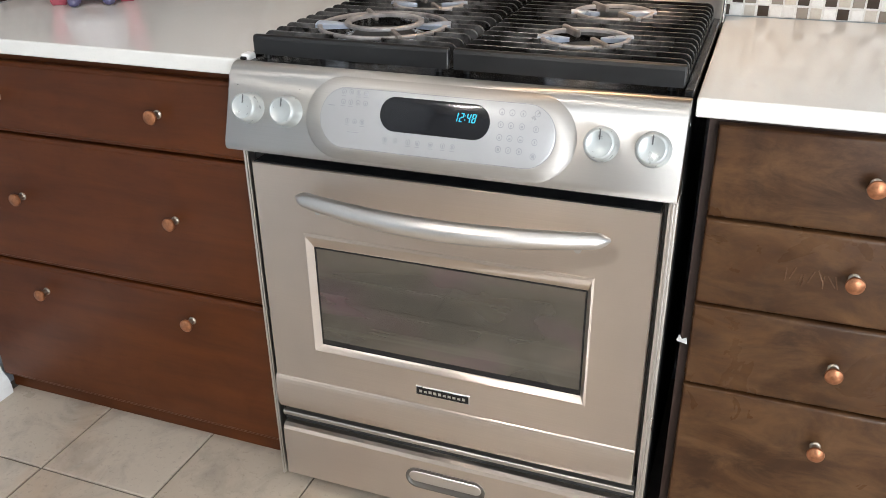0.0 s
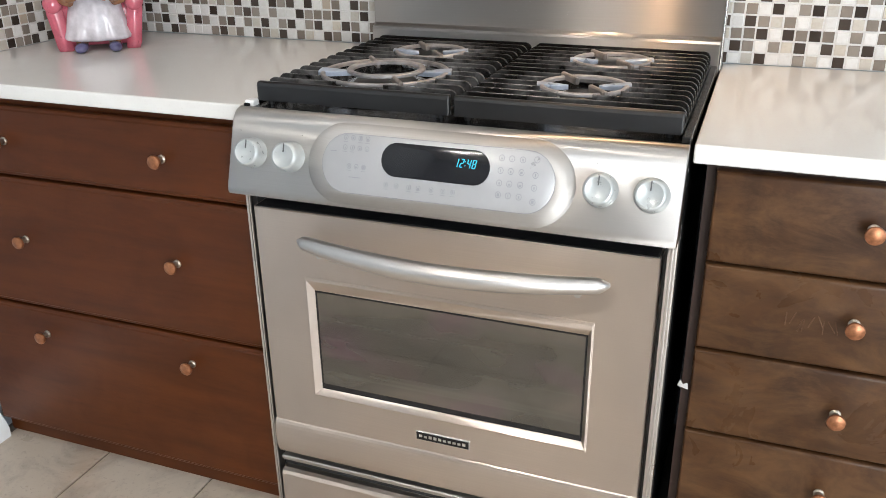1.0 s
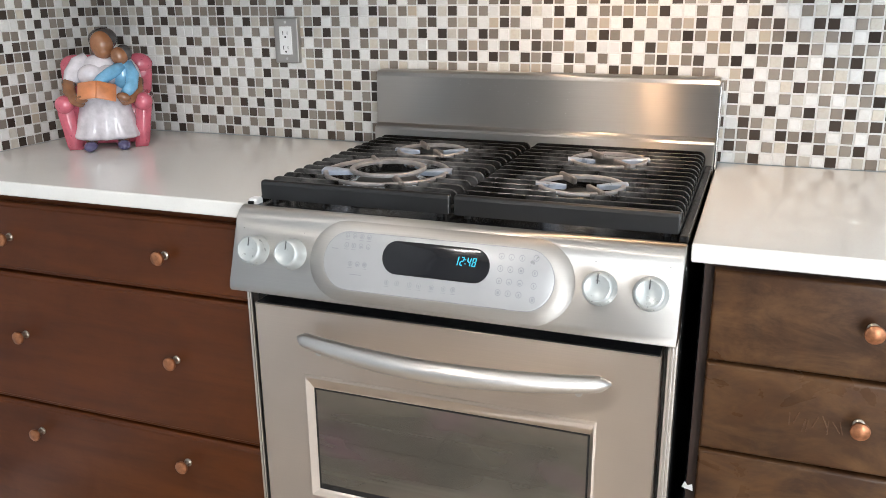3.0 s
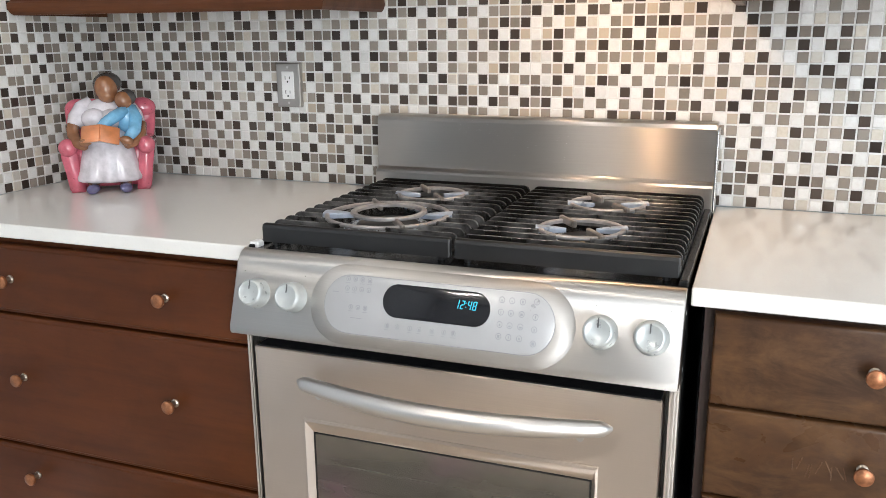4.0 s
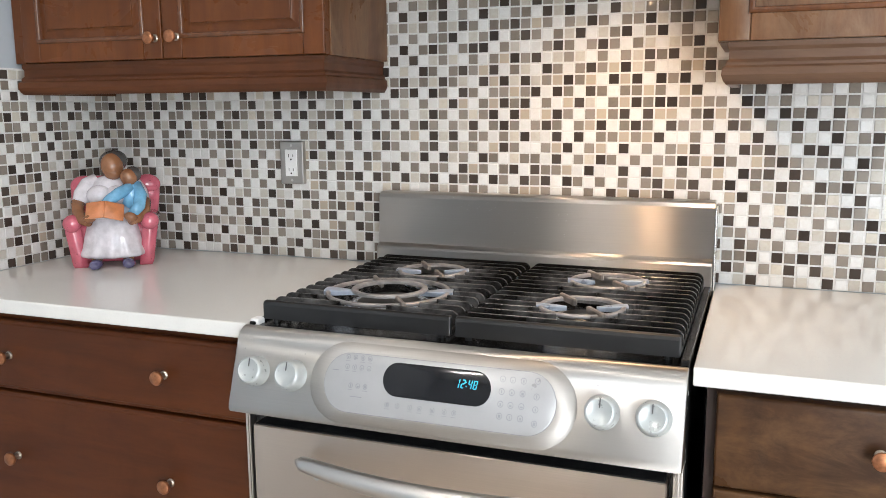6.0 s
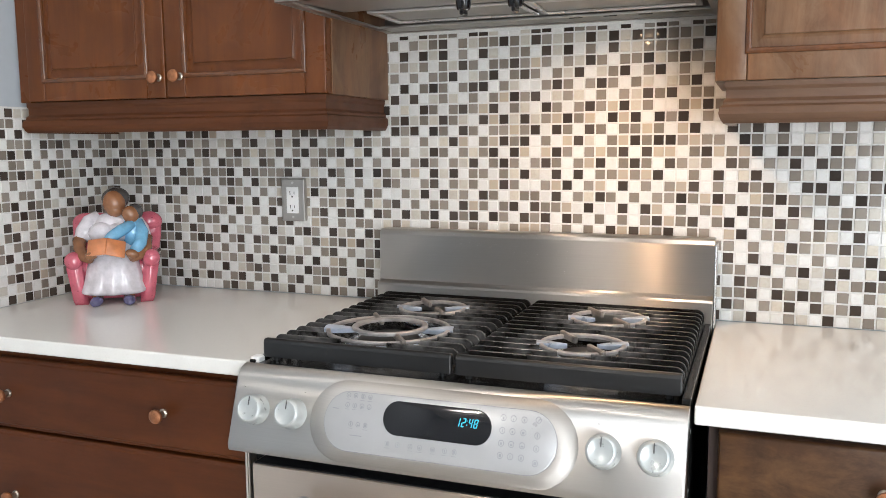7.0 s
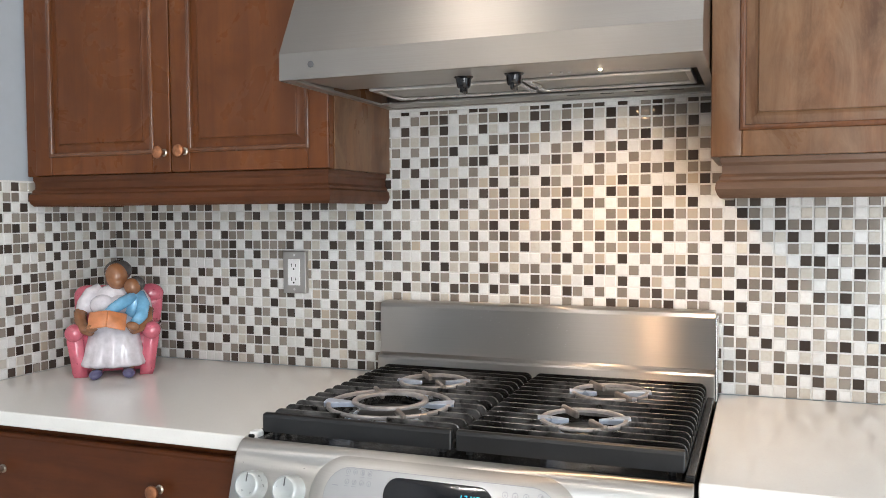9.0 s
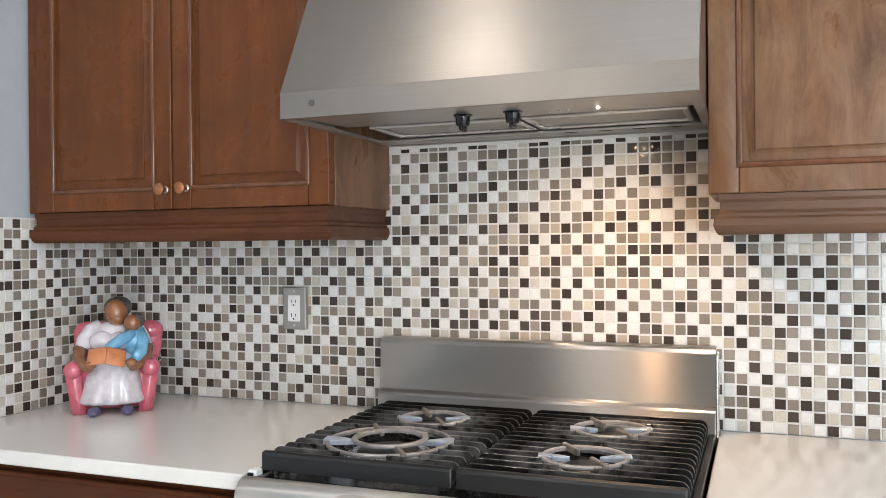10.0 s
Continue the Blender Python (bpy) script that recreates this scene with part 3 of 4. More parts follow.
# printed key symbols, too small to read
keys = [(x, z) for z in (0.884, 0.869) for x in (0.222, 0.235, 0.248, 0.261)] + [(x, 0.841) for x in (0.232, 0.245, 0.258)]
keys += [(x, z) for z in (0.876, 0.858, 0.840, 0.823) for x in (0.487, 0.503, 0.520)] + [(0.542, z) for z in (0.878, 0.856, 0.838, 0.818)]
keys += [(x, 0.819) for x in (0.300, 0.318, 0.340, 0.356, 0.378, 0.398, 0.414)]
kr = random.Random(5)
for x, z in keys:
    bm = None
    rr = 0.0047 if x > 0.48 else 0.0040
    sides = 12
    skip = -1 if x > 0.48 else kr.choice((-1, 3, 9))
    for k in range(sides):
        if k == skip:
            continue
        a0, a1 = math.tau * k / sides, math.tau * (k + 1) / sides
        quad = [(x + rr * math.cos(a0), z + rr * 1.05 * math.sin(a0)), (x + rr * math.cos(a1), z + rr * 1.05 * math.sin(a1)),
                (x + (rr - 0.0009) * math.cos(a1), z + (rr - 0.0009) * math.sin(a1)), (x + (rr - 0.0009) * math.cos(a0), z + (rr - 0.0009) * math.sin(a0))]
        bm = loft([[face(u, v, o) for u, v in quad] for o in (0.0134, 0.0137)], bm=bm)
    tw = kr.uniform(0.0006, 0.0022)
    bm = on_face(x - tw, x + tw, z - 0.0022, z + kr.uniform(0.0, 0.0024), 0.0134, 0.0003, bm=bm)
    if x < 0.48 and kr.random() < 0.75:
        bm = on_face(x - 0.0040, x + 0.0040, z - 0.0068, z - 0.0060, 0.0134, 0.0003, bm=bm)
    part("key_print", bm, MARK, touch)
part("key_print", on_face(0.196, 0.207, 0.8615, 0.8628, 0.0134, 0.0003), MARK, touch)
part("key_print", on_face(0.233, 0.254, 0.824, 0.8252, 0.0134, 0.0003), MARK, touch)

turn = Matrix.Rotation(math.atan2(NRM.z, -NRM.y), 4, "X")
for kx in (0.0440, 0.1165, 0.6395, 0.7145):
    kz = 0.8455
    c = face(kx, kz)
    m = Matrix(((1, 0, 0, c.x), (0, SL.y, NRM.y, c.y), (0, SL.z, NRM.z, c.z), (0, 0, 0, 1)))
    kn = part("burner_knob", lathe([(0.0264, -0.001), (0.0264, 0.0025), (0.0250, 0.005), (0.0236, 0.021), (0.0226, 0.0255), (0.0206, 0.0276), (0.0188, 0.0280), (0.0178, 0.0272), (0.0, 0.0268)], m, 36), KNOB_PLASTIC, panel, "round silver burner knob", smooth=True)
    own = box(-0.0009, 0.0009, 0.006, 0.0205, 0.0270, 0.0286, 0.0003, 1)
    own.transform(m)
    part("pointer", own, MARK_DARK, kn)

    mark = (0.0151, 0.8802) if kx < 0.1 else (0.1341, 0.8812) if kx < 0.2 else (0.6300, 0.8824) if kx < 0.7 else (0.7389, 0.8846)
    part("index_dot", lathe([(0.0016, 0.0), (0.0016, 0.0008), (0, 0.0008)], Matrix.Translation(face(*mark)) @ turn, 8), MARK_DARK, kn)

# oven door
DY = -0.668
GX0, GX1, GZ0, GZ1 = 0.118, 0.640, 0.367, 0.612


def rect(x0, x1, z0, z1, y):
    return [(x0, y, z0), (x1, y, z0), (x1, y, z1), (x0, y, z1)]


hole = rect(GX0 - 0.002, GX1 + 0.002, GZ0 - 0.002, GZ1 + 0.004, DY)
dm = loft([rect(0.0235, 0.7350, 0.2922, 0.742, -0.626), rect(0.0235, 0.7350, 0.2922, 0.742, DY + 0.002), rect(0.025, 0.7335, 0.2922, 0.7405, DY), hole, [(x, -0.626, z) for x, y, z in hole]], False, False)
dm = profile_x([(DY, 0.2921), (DY - 0.0022, 0.2900), (DY - 0.0042, 0.2850), (DY - 0.0056, 0.2780), (DY - 0.0064, 0.268), (DY - 0.0066, 0.256), (DY - 0.0062, 0.244), (DY - 0.0050, 0.232), (DY - 0.0026, 0.221), (DY + 0.0020, 0.212), (DY + 0.009, 0.207), (-0.626, 0.207), (-0.626, 0.2921)], 0.0235, 0.7350, dm)
oven = part("oven_door", dm, STEEL_DOOR, rng, "brushed steel oven door with a dark window")
# added black strip paints the dark of the gap above the door
part("gap_shade_strip", box(0.0265, 0.7320, -0.6655, -0.6275, 0.7395, 0.7440, 0.001, 1), BLACK_SIDE, oven, "black strip along the door top, added as the gap's shade")
fr_bm = loft([rect(GX0 - 0.0025, GX1 + 0.0025, GZ0 - 0.003, GZ1 + 0.0045, DY + 0.002), rect(GX0 - 0.0025, GX1 + 0.0025, GZ0 - 0.003, GZ1 + 0.0045, DY - 0.0012), rect(GX0 + 0.001, GX1 - 0.001, GZ0 + 0.001, GZ1 - 0.001, DY - 0.0020),
              rect(GX0 + 0.012, GX1 - 0.008, GZ0 + 0.011, GZ1 - 0.024, DY + 0.008), rect(GX0 + 0.012, GX1 - 0.008, GZ0 + 0.011, GZ1 - 0.024, DY + 0.014)], False, False)
part("window_surround", fr_bm, STEEL_DOOR, oven, "bevelled steel window surround")
part("window_glass", box(GX0 + 0.010, GX1 - 0.006, DY + 0.009, DY + 0.016, GZ0 + 0.009, GZ1 - 0.022), OVEN_GLASS, oven, "dark oven window glass with reflections painted into its colour")
part("window_border", loft([rect(GX0 + 0.0118, GX1 - 0.0078, GZ0 + 0.011, GZ1 - 0.024, DY + 0.0087), rect(GX0 + 0.0155, GX1 - 0.0115, GZ0 + 0.022, GZ1 - 0.028, DY + 0.0086), rect(GX0 + 0.0155, GX1 - 0.0115, GZ0 + 0.022, GZ1 - 0.028, DY + 0.009)], False, False), DISPLAY, oven)
hp, hr = [], []
for k in range(81):
    u = k / 80
    s = math.sin(math.pi * u)
    hp.append((0.126 + (0.666 - 0.126) * u, DY - 0.028 - 0.046 * s ** 0.85, 0.7000 - 0.003 * s))
    hr.append((0.0118 + 0.0058 * s ** 0.7) * max(0.30, min(1.0, min(u, 1 - u) / 0.03) ** 0.5))
handle = part("handle", tube(hp, hr, 32), STEEL_HANDLE, oven, "bowed satin steel handle", smooth=True)
for hx in (0.172, 0.620):
    part("handle_post", lathe([(0.0075, -0.001), (0.0058, 0.004), (0.0058, 0.042), (0, 0.042)], pose(hx, DY, 0.6830, 90), 14), STEEL_HANDLE, handle, smooth=True)
badge = part("badge", box(0.326, 0.432, DY - 0.0022, DY + 0.002, 0.3155, 0.3345, 0.001, 1), STEEL_SATIN, oven, "small black and silver badge")
part("badge_face", box(0.328, 0.430, DY - 0.0032, DY - 0.0018, 0.3175, 0.3325), DISPLAY, badge)
bm = None
for k in range(10):
    x0 = 0.3335 + k * 0.0094
    bm = box(x0, x0 + 0.0060, DY - 0.0036, DY - 0.0030, 0.3225, 0.3272 + (0.0013 if k in (0, 2, 3, 4, 9) else 0), bm=bm)
part("badge_bars", bm, STEEL_SATIN, badge)

# vent strip and storage drawer under the door
part("vent_recess", box(0.018, 0.740, -0.640, -0.620, 0.150, 0.212), SLOT, rng)
part("vent_strip", profile_x([(-0.656, 0.1885), (-0.654, 0.1905), (-0.630, 0.1905), (-0.630, 0.180), (-0.654, 0.180), (-0.656, 0.182)], 0.020, 0.7395), STEEL_DULL, rng, "dull steel vent strip")
sd = part("storage_drawer", profile_x([(-0.664, 0.150), (-0.660, 0.1565), (-0.652, 0.160), (-0.626, 0.160), (-0.626, 0.030), (-0.660, 0.030), (-0.664, 0.034)], 0.020, 0.7395, bevel=0.0015), STEEL_DOOR, rng, "brushed steel storage drawer")


def flat_pod(rows):
    return [[(x, y, z) for x, z in stadium(x0, x1, z0, z1, 12)] for x0, x1, z0, z1, y in rows]


# shade inside the pull's recess is painted in by the darker steel
part("recessed_pull", loft(flat_pod([(0.296, 0.462, 0.082, 0.130, -0.6630), (0.296, 0.462, 0.082, 0.130, -0.6662), (0.300, 0.458, 0.086, 0.126, -0.6665), (0.303, 0.455, 0.089, 0.123, -0.6645)]), False, True), STEEL_DARK, sd, "recessed steel drawer pull, shade put into its dark colour", smooth=True)
part("pull_lip", loft(flat_pod([(0.3035, 0.4545, 0.0965, 0.1225, -0.6648), (0.306, 0.452, 0.0980, 0.1215, -0.6660), (0.31, 0.448, 0.1005, 0.119, -0.6662)])), STEEL_SATIN, sd, smooth=True)

# cooktop
cook = part("cooktop", box(-0.002, 0.756, -0.6272, -0.078, 0.897, 0.9105, 0.002), BLACK, rng, "glossy black cooktop tray")
part("cooktop_rim", box(0.7440, 0.7575, -0.626, -0.078, 0.9106, 0.9215, 0.002), BLACK, cook)
part("cooktop_rim", box(-0.003, 0.0085, -0.626, -0.078, 0.9106, 0.9165, 0.002), BLACK, cook)

# backguard
guard_pts = [(-0.008, 0.900), (-0.008, 1.092), (-0.014, 1.096), (-0.050, 1.096), (-0.058, 1.092), (-0.061, 1.084), (-0.061, 0.976), (-0.066, 0.972), (-0.076, 0.969), (-0.079, 0.964), (-0.079, 0.900)]
guard = part("backguard", profile_x(guard_pts, -0.006, 0.759, bevel=0.002), STEEL_GUARD, rng, "brushed steel backguard with scuffs")
part("guard_end", box(0.7592, 0.7632, -0.078, -0.010, 0.912, 1.084, 0.0018), STEEL_SATIN, guard)
sc = random.Random(8)
sb = None
for k in range(34):
    u = sc.random()
    x = 0.17 + 0.28 * u + sc.gauss(0, 0.012)
    z = 1.078 - 0.05 * u + sc.gauss(0, 0.018)
    z = min(1.088, max(1.0, z))
    w_ = 0.0006 + 0.002 * sc.random()
    sb = box(x, x + w_, -0.0612, -0.0606, z, z + 0.0006 + 0.0006 * sc.random(), bm=sb)
tagged(part("scuff_marks", sb, STEEL_SATIN, guard), kind="stuff")

# grates and burners
GT = 0.951


def bar(x0, x1, y, bm=None, drop0=True, drop1=True, w=0.0050):
    """One flat iron bar along x whose ends bend down in a round shoulder."""
    r = 0.014
    t = 0.013
    out = []
    if drop0:
        out += [(x0, 0.922), (x0, GT - r)] + [(x0 + r - r * math.cos(a), GT - r + r * math.sin(a)) for a in (0.4, 0.8, 1.2)]
    out += [(x0 + (r if drop0 else 0), GT), (x1 - (r if drop1 else 0), GT)]
    if drop1:
        out += [(x1 - r + r * math.sin(a), GT - r + r * math.cos(a)) for a in (0.4, 0.8, 1.2)] + [(x1, GT - r), (x1, 0.922)]
    if drop1:
        out += [(x1 - 0.008, 0.922), (x1 - 0.008, GT - t - 0.006), (x1 - 0.014, GT - t)]
    else:
        out += [(x1, GT - t)]
    if drop0:
        out += [(x0 + 0.014, GT - t), (x0 + 0.008, GT - t - 0.006), (x0 + 0.008, 0.922)]
    else:
        out += [(x0, GT - t)]
    h = w / 2
    mid = (x0 + x1) / 2

    def row(dy, drop):
        pts_ = []
        for x, z in out:
            outer = z > GT - t + 0.0005 or x < x0 + 0.001 and drop0 or x > x1 - 0.001 and drop1
            side = drop * max(-1.0, min(1.0, (mid - x) / 0.03)) if z < GT - 0.001 else 0.0
            pts_.append((x + side, y + dy, max(0.922, z - (drop if z > GT - r - 0.001 else 0.0))) if outer else (x, y + dy, z))
        return pts_
    return loft([row(-h, 0.0008), row(-h * 0.7, 0.0), row(h * 0.7, 0.0), row(h, 0.0008)], bm=bm)


def ring_bm(cx, cy, r0, r1, z0, z1, m=None):
    return lathe([(r0, z0), (r1 - 0.002, z0), (r1, z0 + 0.002), (r1, z1 - 0.002), (r1 - 0.002, z1), (r0 + 0.002, z1), (r0, z1 - 0.002), (r0, z0)], pose(cx, cy, 0), 40)


def wedge(r0, r1, h0, h1, z0, z1):
    """A broad finger that tapers to a low, narrow tip at r0."""
    rows = []
    for u in (0.0, 0.12, 0.35, 0.65, 0.9, 1.0):
        x = r0 + (r1 - r0) * u
        h = h0 + (h1 - h0) * u ** 0.8 * (1.0 if u < 0.95 else 0.86)
        top = z1 - 0.0035 * (1 - u) ** 2
        rows.append([(x, -h, z0), (x, h, z0), (x, h, top - 0.002), (x, h * 0.82, top), (x, 0.0, top + 0.0008), (x, -h * 0.82, top), (x, -h, top - 0.002)])
    return loft(rows)


def grate(x0, x1, rings, label):
    g = part("grate", profile_x([(-0.6050, 0.9180), (-0.6050, 0.9440), (-0.6030, 0.9495), (-0.5985, GT), (-0.5935, GT), (-0.5935, GT - 0.008), (-0.5965, 0.9180)], x0, x1, bevel=0.003), IRON, rng, label)
    n = 14
    for k in range(1, n + 1):
        y = -0.5985 + k * (0.512 / n)
        spans = [(x0, x1)]
        for cx, cy, rad in rings:
            d = abs(y - cy)
            if d < rad - 0.004:
                half = math.sqrt(rad * rad - d * d)
                new_spans = []
                for a, b in spans:
                    if a < cx - half < b:
                        new_spans.append((a, cx - half))
                    if a < cx + half < b:
                        new_spans.append((cx + half, b))
                spans = new_spans
        for a, b in spans:
            part("bar", bar(a, b, y, None, a == x0, b == x1), IRON_BAR, g)
    for fx in (x0 + 0.02, x1 - 0.02):
        for fy in (-0.592, -0.095):
            part("grate_foot", lathe([(0.006, 0.9104), (0.0065, 0.9185), (0.005, 0.924), (0, 0.924)], pose(fx, fy, 0), 10), IRON, g)
    for sx in (x0 + 0.004, x1 - 0.004):
        part("side_rail", box(sx - 0.0038, sx + 0.0038, -0.5950, -0.0865, 0.9165, 0.9265, 0.002), IRON, g)
    return g


BURNERS = [(0.193, -0.452, 0.119), (0.197, -0.232, 0.074), (0.562, -0.455, 0.076), (0.568, -0.222, 0.076)]
IRON_BAR = heat_worn_bars(BURNERS)
gl = grate(0.013, 0.3735, BURNERS[:2], "black cast-iron left burner grate")
gr = grate(0.3805, 0.7430, BURNERS[2:], "black cast-iron right burner grate")
for i, (cx, cy, rad) in enumerate(BURNERS):
    host = gl if i < 2 else gr
    part("grate_ring", ring_bm(cx, cy, rad - 0.009, rad, GT - 0.006, GT + 0.001), IRON_WORN, host, "heat-greyed iron ring", smooth=True)
    if i == 0:
        part("grate_ring", ring_bm(cx + 0.004, cy - 0.004, 0.061, 0.072, GT + 0.0005, GT + 0.0075), IRON_WORN, host, "heat-greyed inner iron ring", smooth=True)
    inner = rad * (0.50 if i == 0 else 0.34)
    for deg in (-54, 127):
        own = box(inner, rad + 0.010, -0.0046, 0.0042, GT - 0.007, GT + 0.0055, 0.002, 1)
        own.transform(pose(cx, cy, 0, 0, 0, deg))
        part("finger", own, IRON_BROWN, host)
    for deg in (16, 193):
        own = wedge(inner, rad + 0.003, 0.0026, 0.0135 if i else 0.020, GT - 0.009, GT + 0.0016)
        own.transform(pose(cx, cy, 0, 0, 0, deg))
        part("finger", own, IRON_BLUE, host, "broad grate finger, bluish window sheen put into its colour")
    br = 0.060 if i == 0 else 0.040
    bu = part("burner", lathe([(0, 0.9104), (rad * 0.99, 0.9104), (rad * 0.99, 0.9150), (rad * 0.93, 0.9180), (br, 0.9180), (br, 0.9290), (0, 0.9290)], pose(cx, cy, 0), 32), BLACK, cook, "black burner bowl", smooth=True)
    part("burner_collar", lathe([(br + 0.001, 0.9200), (br + 0.001, 0.9305), (br + 0.005, 0.9325), (br + 0.017, 0.9295), (br + 0.024, 0.9240), (br + 0.022, 0.9205)], pose(cx, cy, 0), 32), BURNER_METAL, bu, "pale bluish metal burner collar", smooth=True)
    part("burner_cap", lathe([(0, 0.9288), (br - 0.002, 0.9288), (br - 0.001, 0.9320), (br - 0.006, 0.9360), (0, 0.9370)], pose(cx, cy, 0), 32), IRON, bu, smooth=True)

# ---- upper cabinets ----
UF = -0.307


def raised_door(x0, x1, z0, z1, y, material, parent, frame_w=0.050):
    """A frame-and-panel door: stiles and rails, moulded inner edge, raised field."""
    d = part("door", loft([rect(x0, x1, z0, z1, y + 0.004), rect(x0, x1, z0, z1, y + 0.020)]), material, parent)
    f = frame_w
    for a0, a1, b0, b1 in ((x0, x0 + f, z0, z1), (x1 - f, x1, z0, z1)):
        part("stile", box(a0, a1, y - 0.002, y + 0.0045, b0, b1, 0.0030, 3), material, d, smooth=True)
    for b0, b1 in ((z0, z0 + f * 0.95), (z1 - f, z1)):
        part("rail", box(x0 + f + 0.0004, x1 - f - 0.0004, y - 0.0016, y + 0.0045, b0, b1, 0.0018), material, d)
    ix0, ix1, iz0, iz1 = x0 + f, x1 - f, z0 + f * 0.95, z1 - f
    rows = [rect(ix0 - 0.006, ix1 + 0.006, iz0 - 0.006, iz1 + 0.006, y + 0.001)]
    for k in range(9):
        a = math.pi * k / 8
        o = -0.0005 + 0.0055 * math.cos(a)
        rows.append(rect(ix0 - o, ix1 + o, iz0 - o, iz1 + o, y - 0.0015 - 0.0050 * math.sin(a)))
    rows.append(rect(ix0 + 0.007, ix1 - 0.007, iz0 + 0.007, iz1 - 0.007, y + 0.0035))
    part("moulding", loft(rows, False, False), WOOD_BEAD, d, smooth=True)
    steps = ((0.0055, 0.0039), (0.014, 0.0034), (0.020, 0.0024), (0.0245, 0.0008), (0.0262, -0.0002), (0.0266, -0.0024), (0.0275, -0.0030))
    part("field", loft([rect(ix0 + o, ix1 - o, iz0 + o, iz1 - o, y + dy) for o, dy in steps], False, True), material, d)
    return d


RAIL = [(0.000, 1.4010), (0.004, 1.4010), (0.004, 1.392), (0.001, 1.386), (0.001, 1.372), (0.006, 1.366), (0.006, 1.361), (0.011, 1.357), (0.0125, 1.345), (0.009, 1.335), (0.004, 1.3285), (-0.012, 1.3285), (-0.012, 1.4010)]


def light_rail(x0, x1, y, material, parent, sides):
    """Moulding under a cabinet that turns back to the wall at its free ends."""
    rings = []
    for kind in ("a", "b", "c", "d"):
        ring = []
        for o, z in RAIL:
            if kind == "a":
                p_ = (x0 - o, -0.006, z)
            elif kind == "b":
                p_ = (x0 - o, y - o, z)
            elif kind == "c":
                p_ = (x1 + o, y - o, z)
            else:
                p_ = (x1 + o, -0.006, z)
            ring.append(p_)
        rings.append(ring)
    if "l" not in sides:
        rings = rings[1:]
    if "r" not in sides:
        rings = rings[:-1]
    return part("light_rail", loft(rings), material, parent, "stepped wooden light rail")


ul = thing("wall_cabinet", (-0.425, -0.15, 1.33), "brown stained two-door wall cabinet with copper knobs", "cabinet")
part("body", box(-0.845, -0.007, UF + 0.0215, -0.003, 1.4013, 2.32, 0.001), WOOD_UP, ul)
# light falling on this end is painted in by using the paler wood
part("end_panel", box(-0.0068, -0.0036, UF + 0.0218, -0.004, 1.4016, 2.318, 0.0008, 1), WOOD_UP_R, ul, "wooden end panel, light on it put into its paler colour")
part("filler", box(-0.845, -0.8145, UF + 0.004, UF + 0.0212, 1.4015, 2.31, 0.001), WOOD_UP, ul)
d1 = raised_door(-0.813, -0.4120, 1.403, 2.31, UF, WOOD_UP, ul)
d2 = raised_door(-0.4085, -0.0065, 1.403, 2.31, UF, WOOD_UP, ul)
drawer_knob(-0.4285, UF - 0.002, 1.4475, d1)
drawer_knob(-0.3715, UF - 0.002, 1.4490, d2)
light_rail(-0.828, -0.016, -0.296, WOOD_RAIL, ul, "lr")
ur = thing("wall_cabinet", (1.0, -0.15, 1.33), "light brown wall cabinet with a raised panel door", "cabinet")
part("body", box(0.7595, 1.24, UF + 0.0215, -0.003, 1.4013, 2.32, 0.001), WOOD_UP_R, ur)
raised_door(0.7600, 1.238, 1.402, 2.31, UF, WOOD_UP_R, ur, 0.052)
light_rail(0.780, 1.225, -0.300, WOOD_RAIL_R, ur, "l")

# ---- hood ----
HX0, HX1 = -0.0055, 0.7575
hood = thing("range_hood", (RC, -0.25, 1.556), "brushed steel range hood with sloped front", "range hood")
HZ = 1.5565
shell = profile_x([(-0.004, HZ), (-0.004, 2.06), (-0.262, 2.06), (-0.4985, 1.6085), (-0.5000, 1.6060), (-0.5000, HZ), (-0.4880, HZ), (-0.4880, 1.598), (-0.30, 1.640), (-0.016, 1.640), (-0.016, HZ)], HX0 + 0.0015, HX1 - 0.0015)
part("canopy", shell, STEEL_HOOD, hood, "sloped brushed steel canopy")
for x0, x1 in ((HX0, HX0 + 0.0014), (HX1 - 0.0014, HX1)):
    part("side_panel", profile_x([(-0.004, HZ - 0.0006), (-0.004, 2.06), (-0.262, 2.0605), (-0.4988, 1.6090), (-0.5006, 1.6060), (-0.5006, HZ - 0.0006)], x0, x1), STEEL_HOOD, hood)
for x0, x1 in ((HX0 + 0.0016, HX0 + 0.020), (HX1 - 0.020, HX1 - 0.0016)):
    part("inner_flange", box(x0, x1, -0.4878, -0.0165, HZ + 0.001, HZ + 0.0055), STEEL_DULL, hood)
part("front_flange", profile_x([(-0.4878, HZ + 0.004), (-0.266, HZ + 0.013), (-0.266, HZ + 0.016), (-0.4878, HZ + 0.007)], HX0 + 0.0205, HX1 - 0.0205), STEEL_DULL, hood)
part("back_flange", box(HX0 + 0.0205, HX1 - 0.0205, -0.085, -0.0165, HZ + 0.002, HZ + 0.0065), STEEL_DULL, hood)
for x0, x1 in ((0.066, 0.392), (0.402, 0.722)):
    fl = part("filter", box(x0, x1, -0.262, -0.095, HZ + 0.014, HZ + 0.020, 0.002), STEEL_DULL, hood, "dull steel grease filter")
    for a0, a1, b0, b1 in ((x0, x1, -0.107, -0.095), (x0, x1, -0.262, -0.250), (x0, x0 + 0.012, -0.2498, -0.1072), (x1 - 0.012, x1, -0.2498, -0.1072)):
        part("filter_frame", box(a0, a1, b0, b1, HZ + 0.008, HZ + 0.0138, 0.0015), STEEL_SATIN, fl)
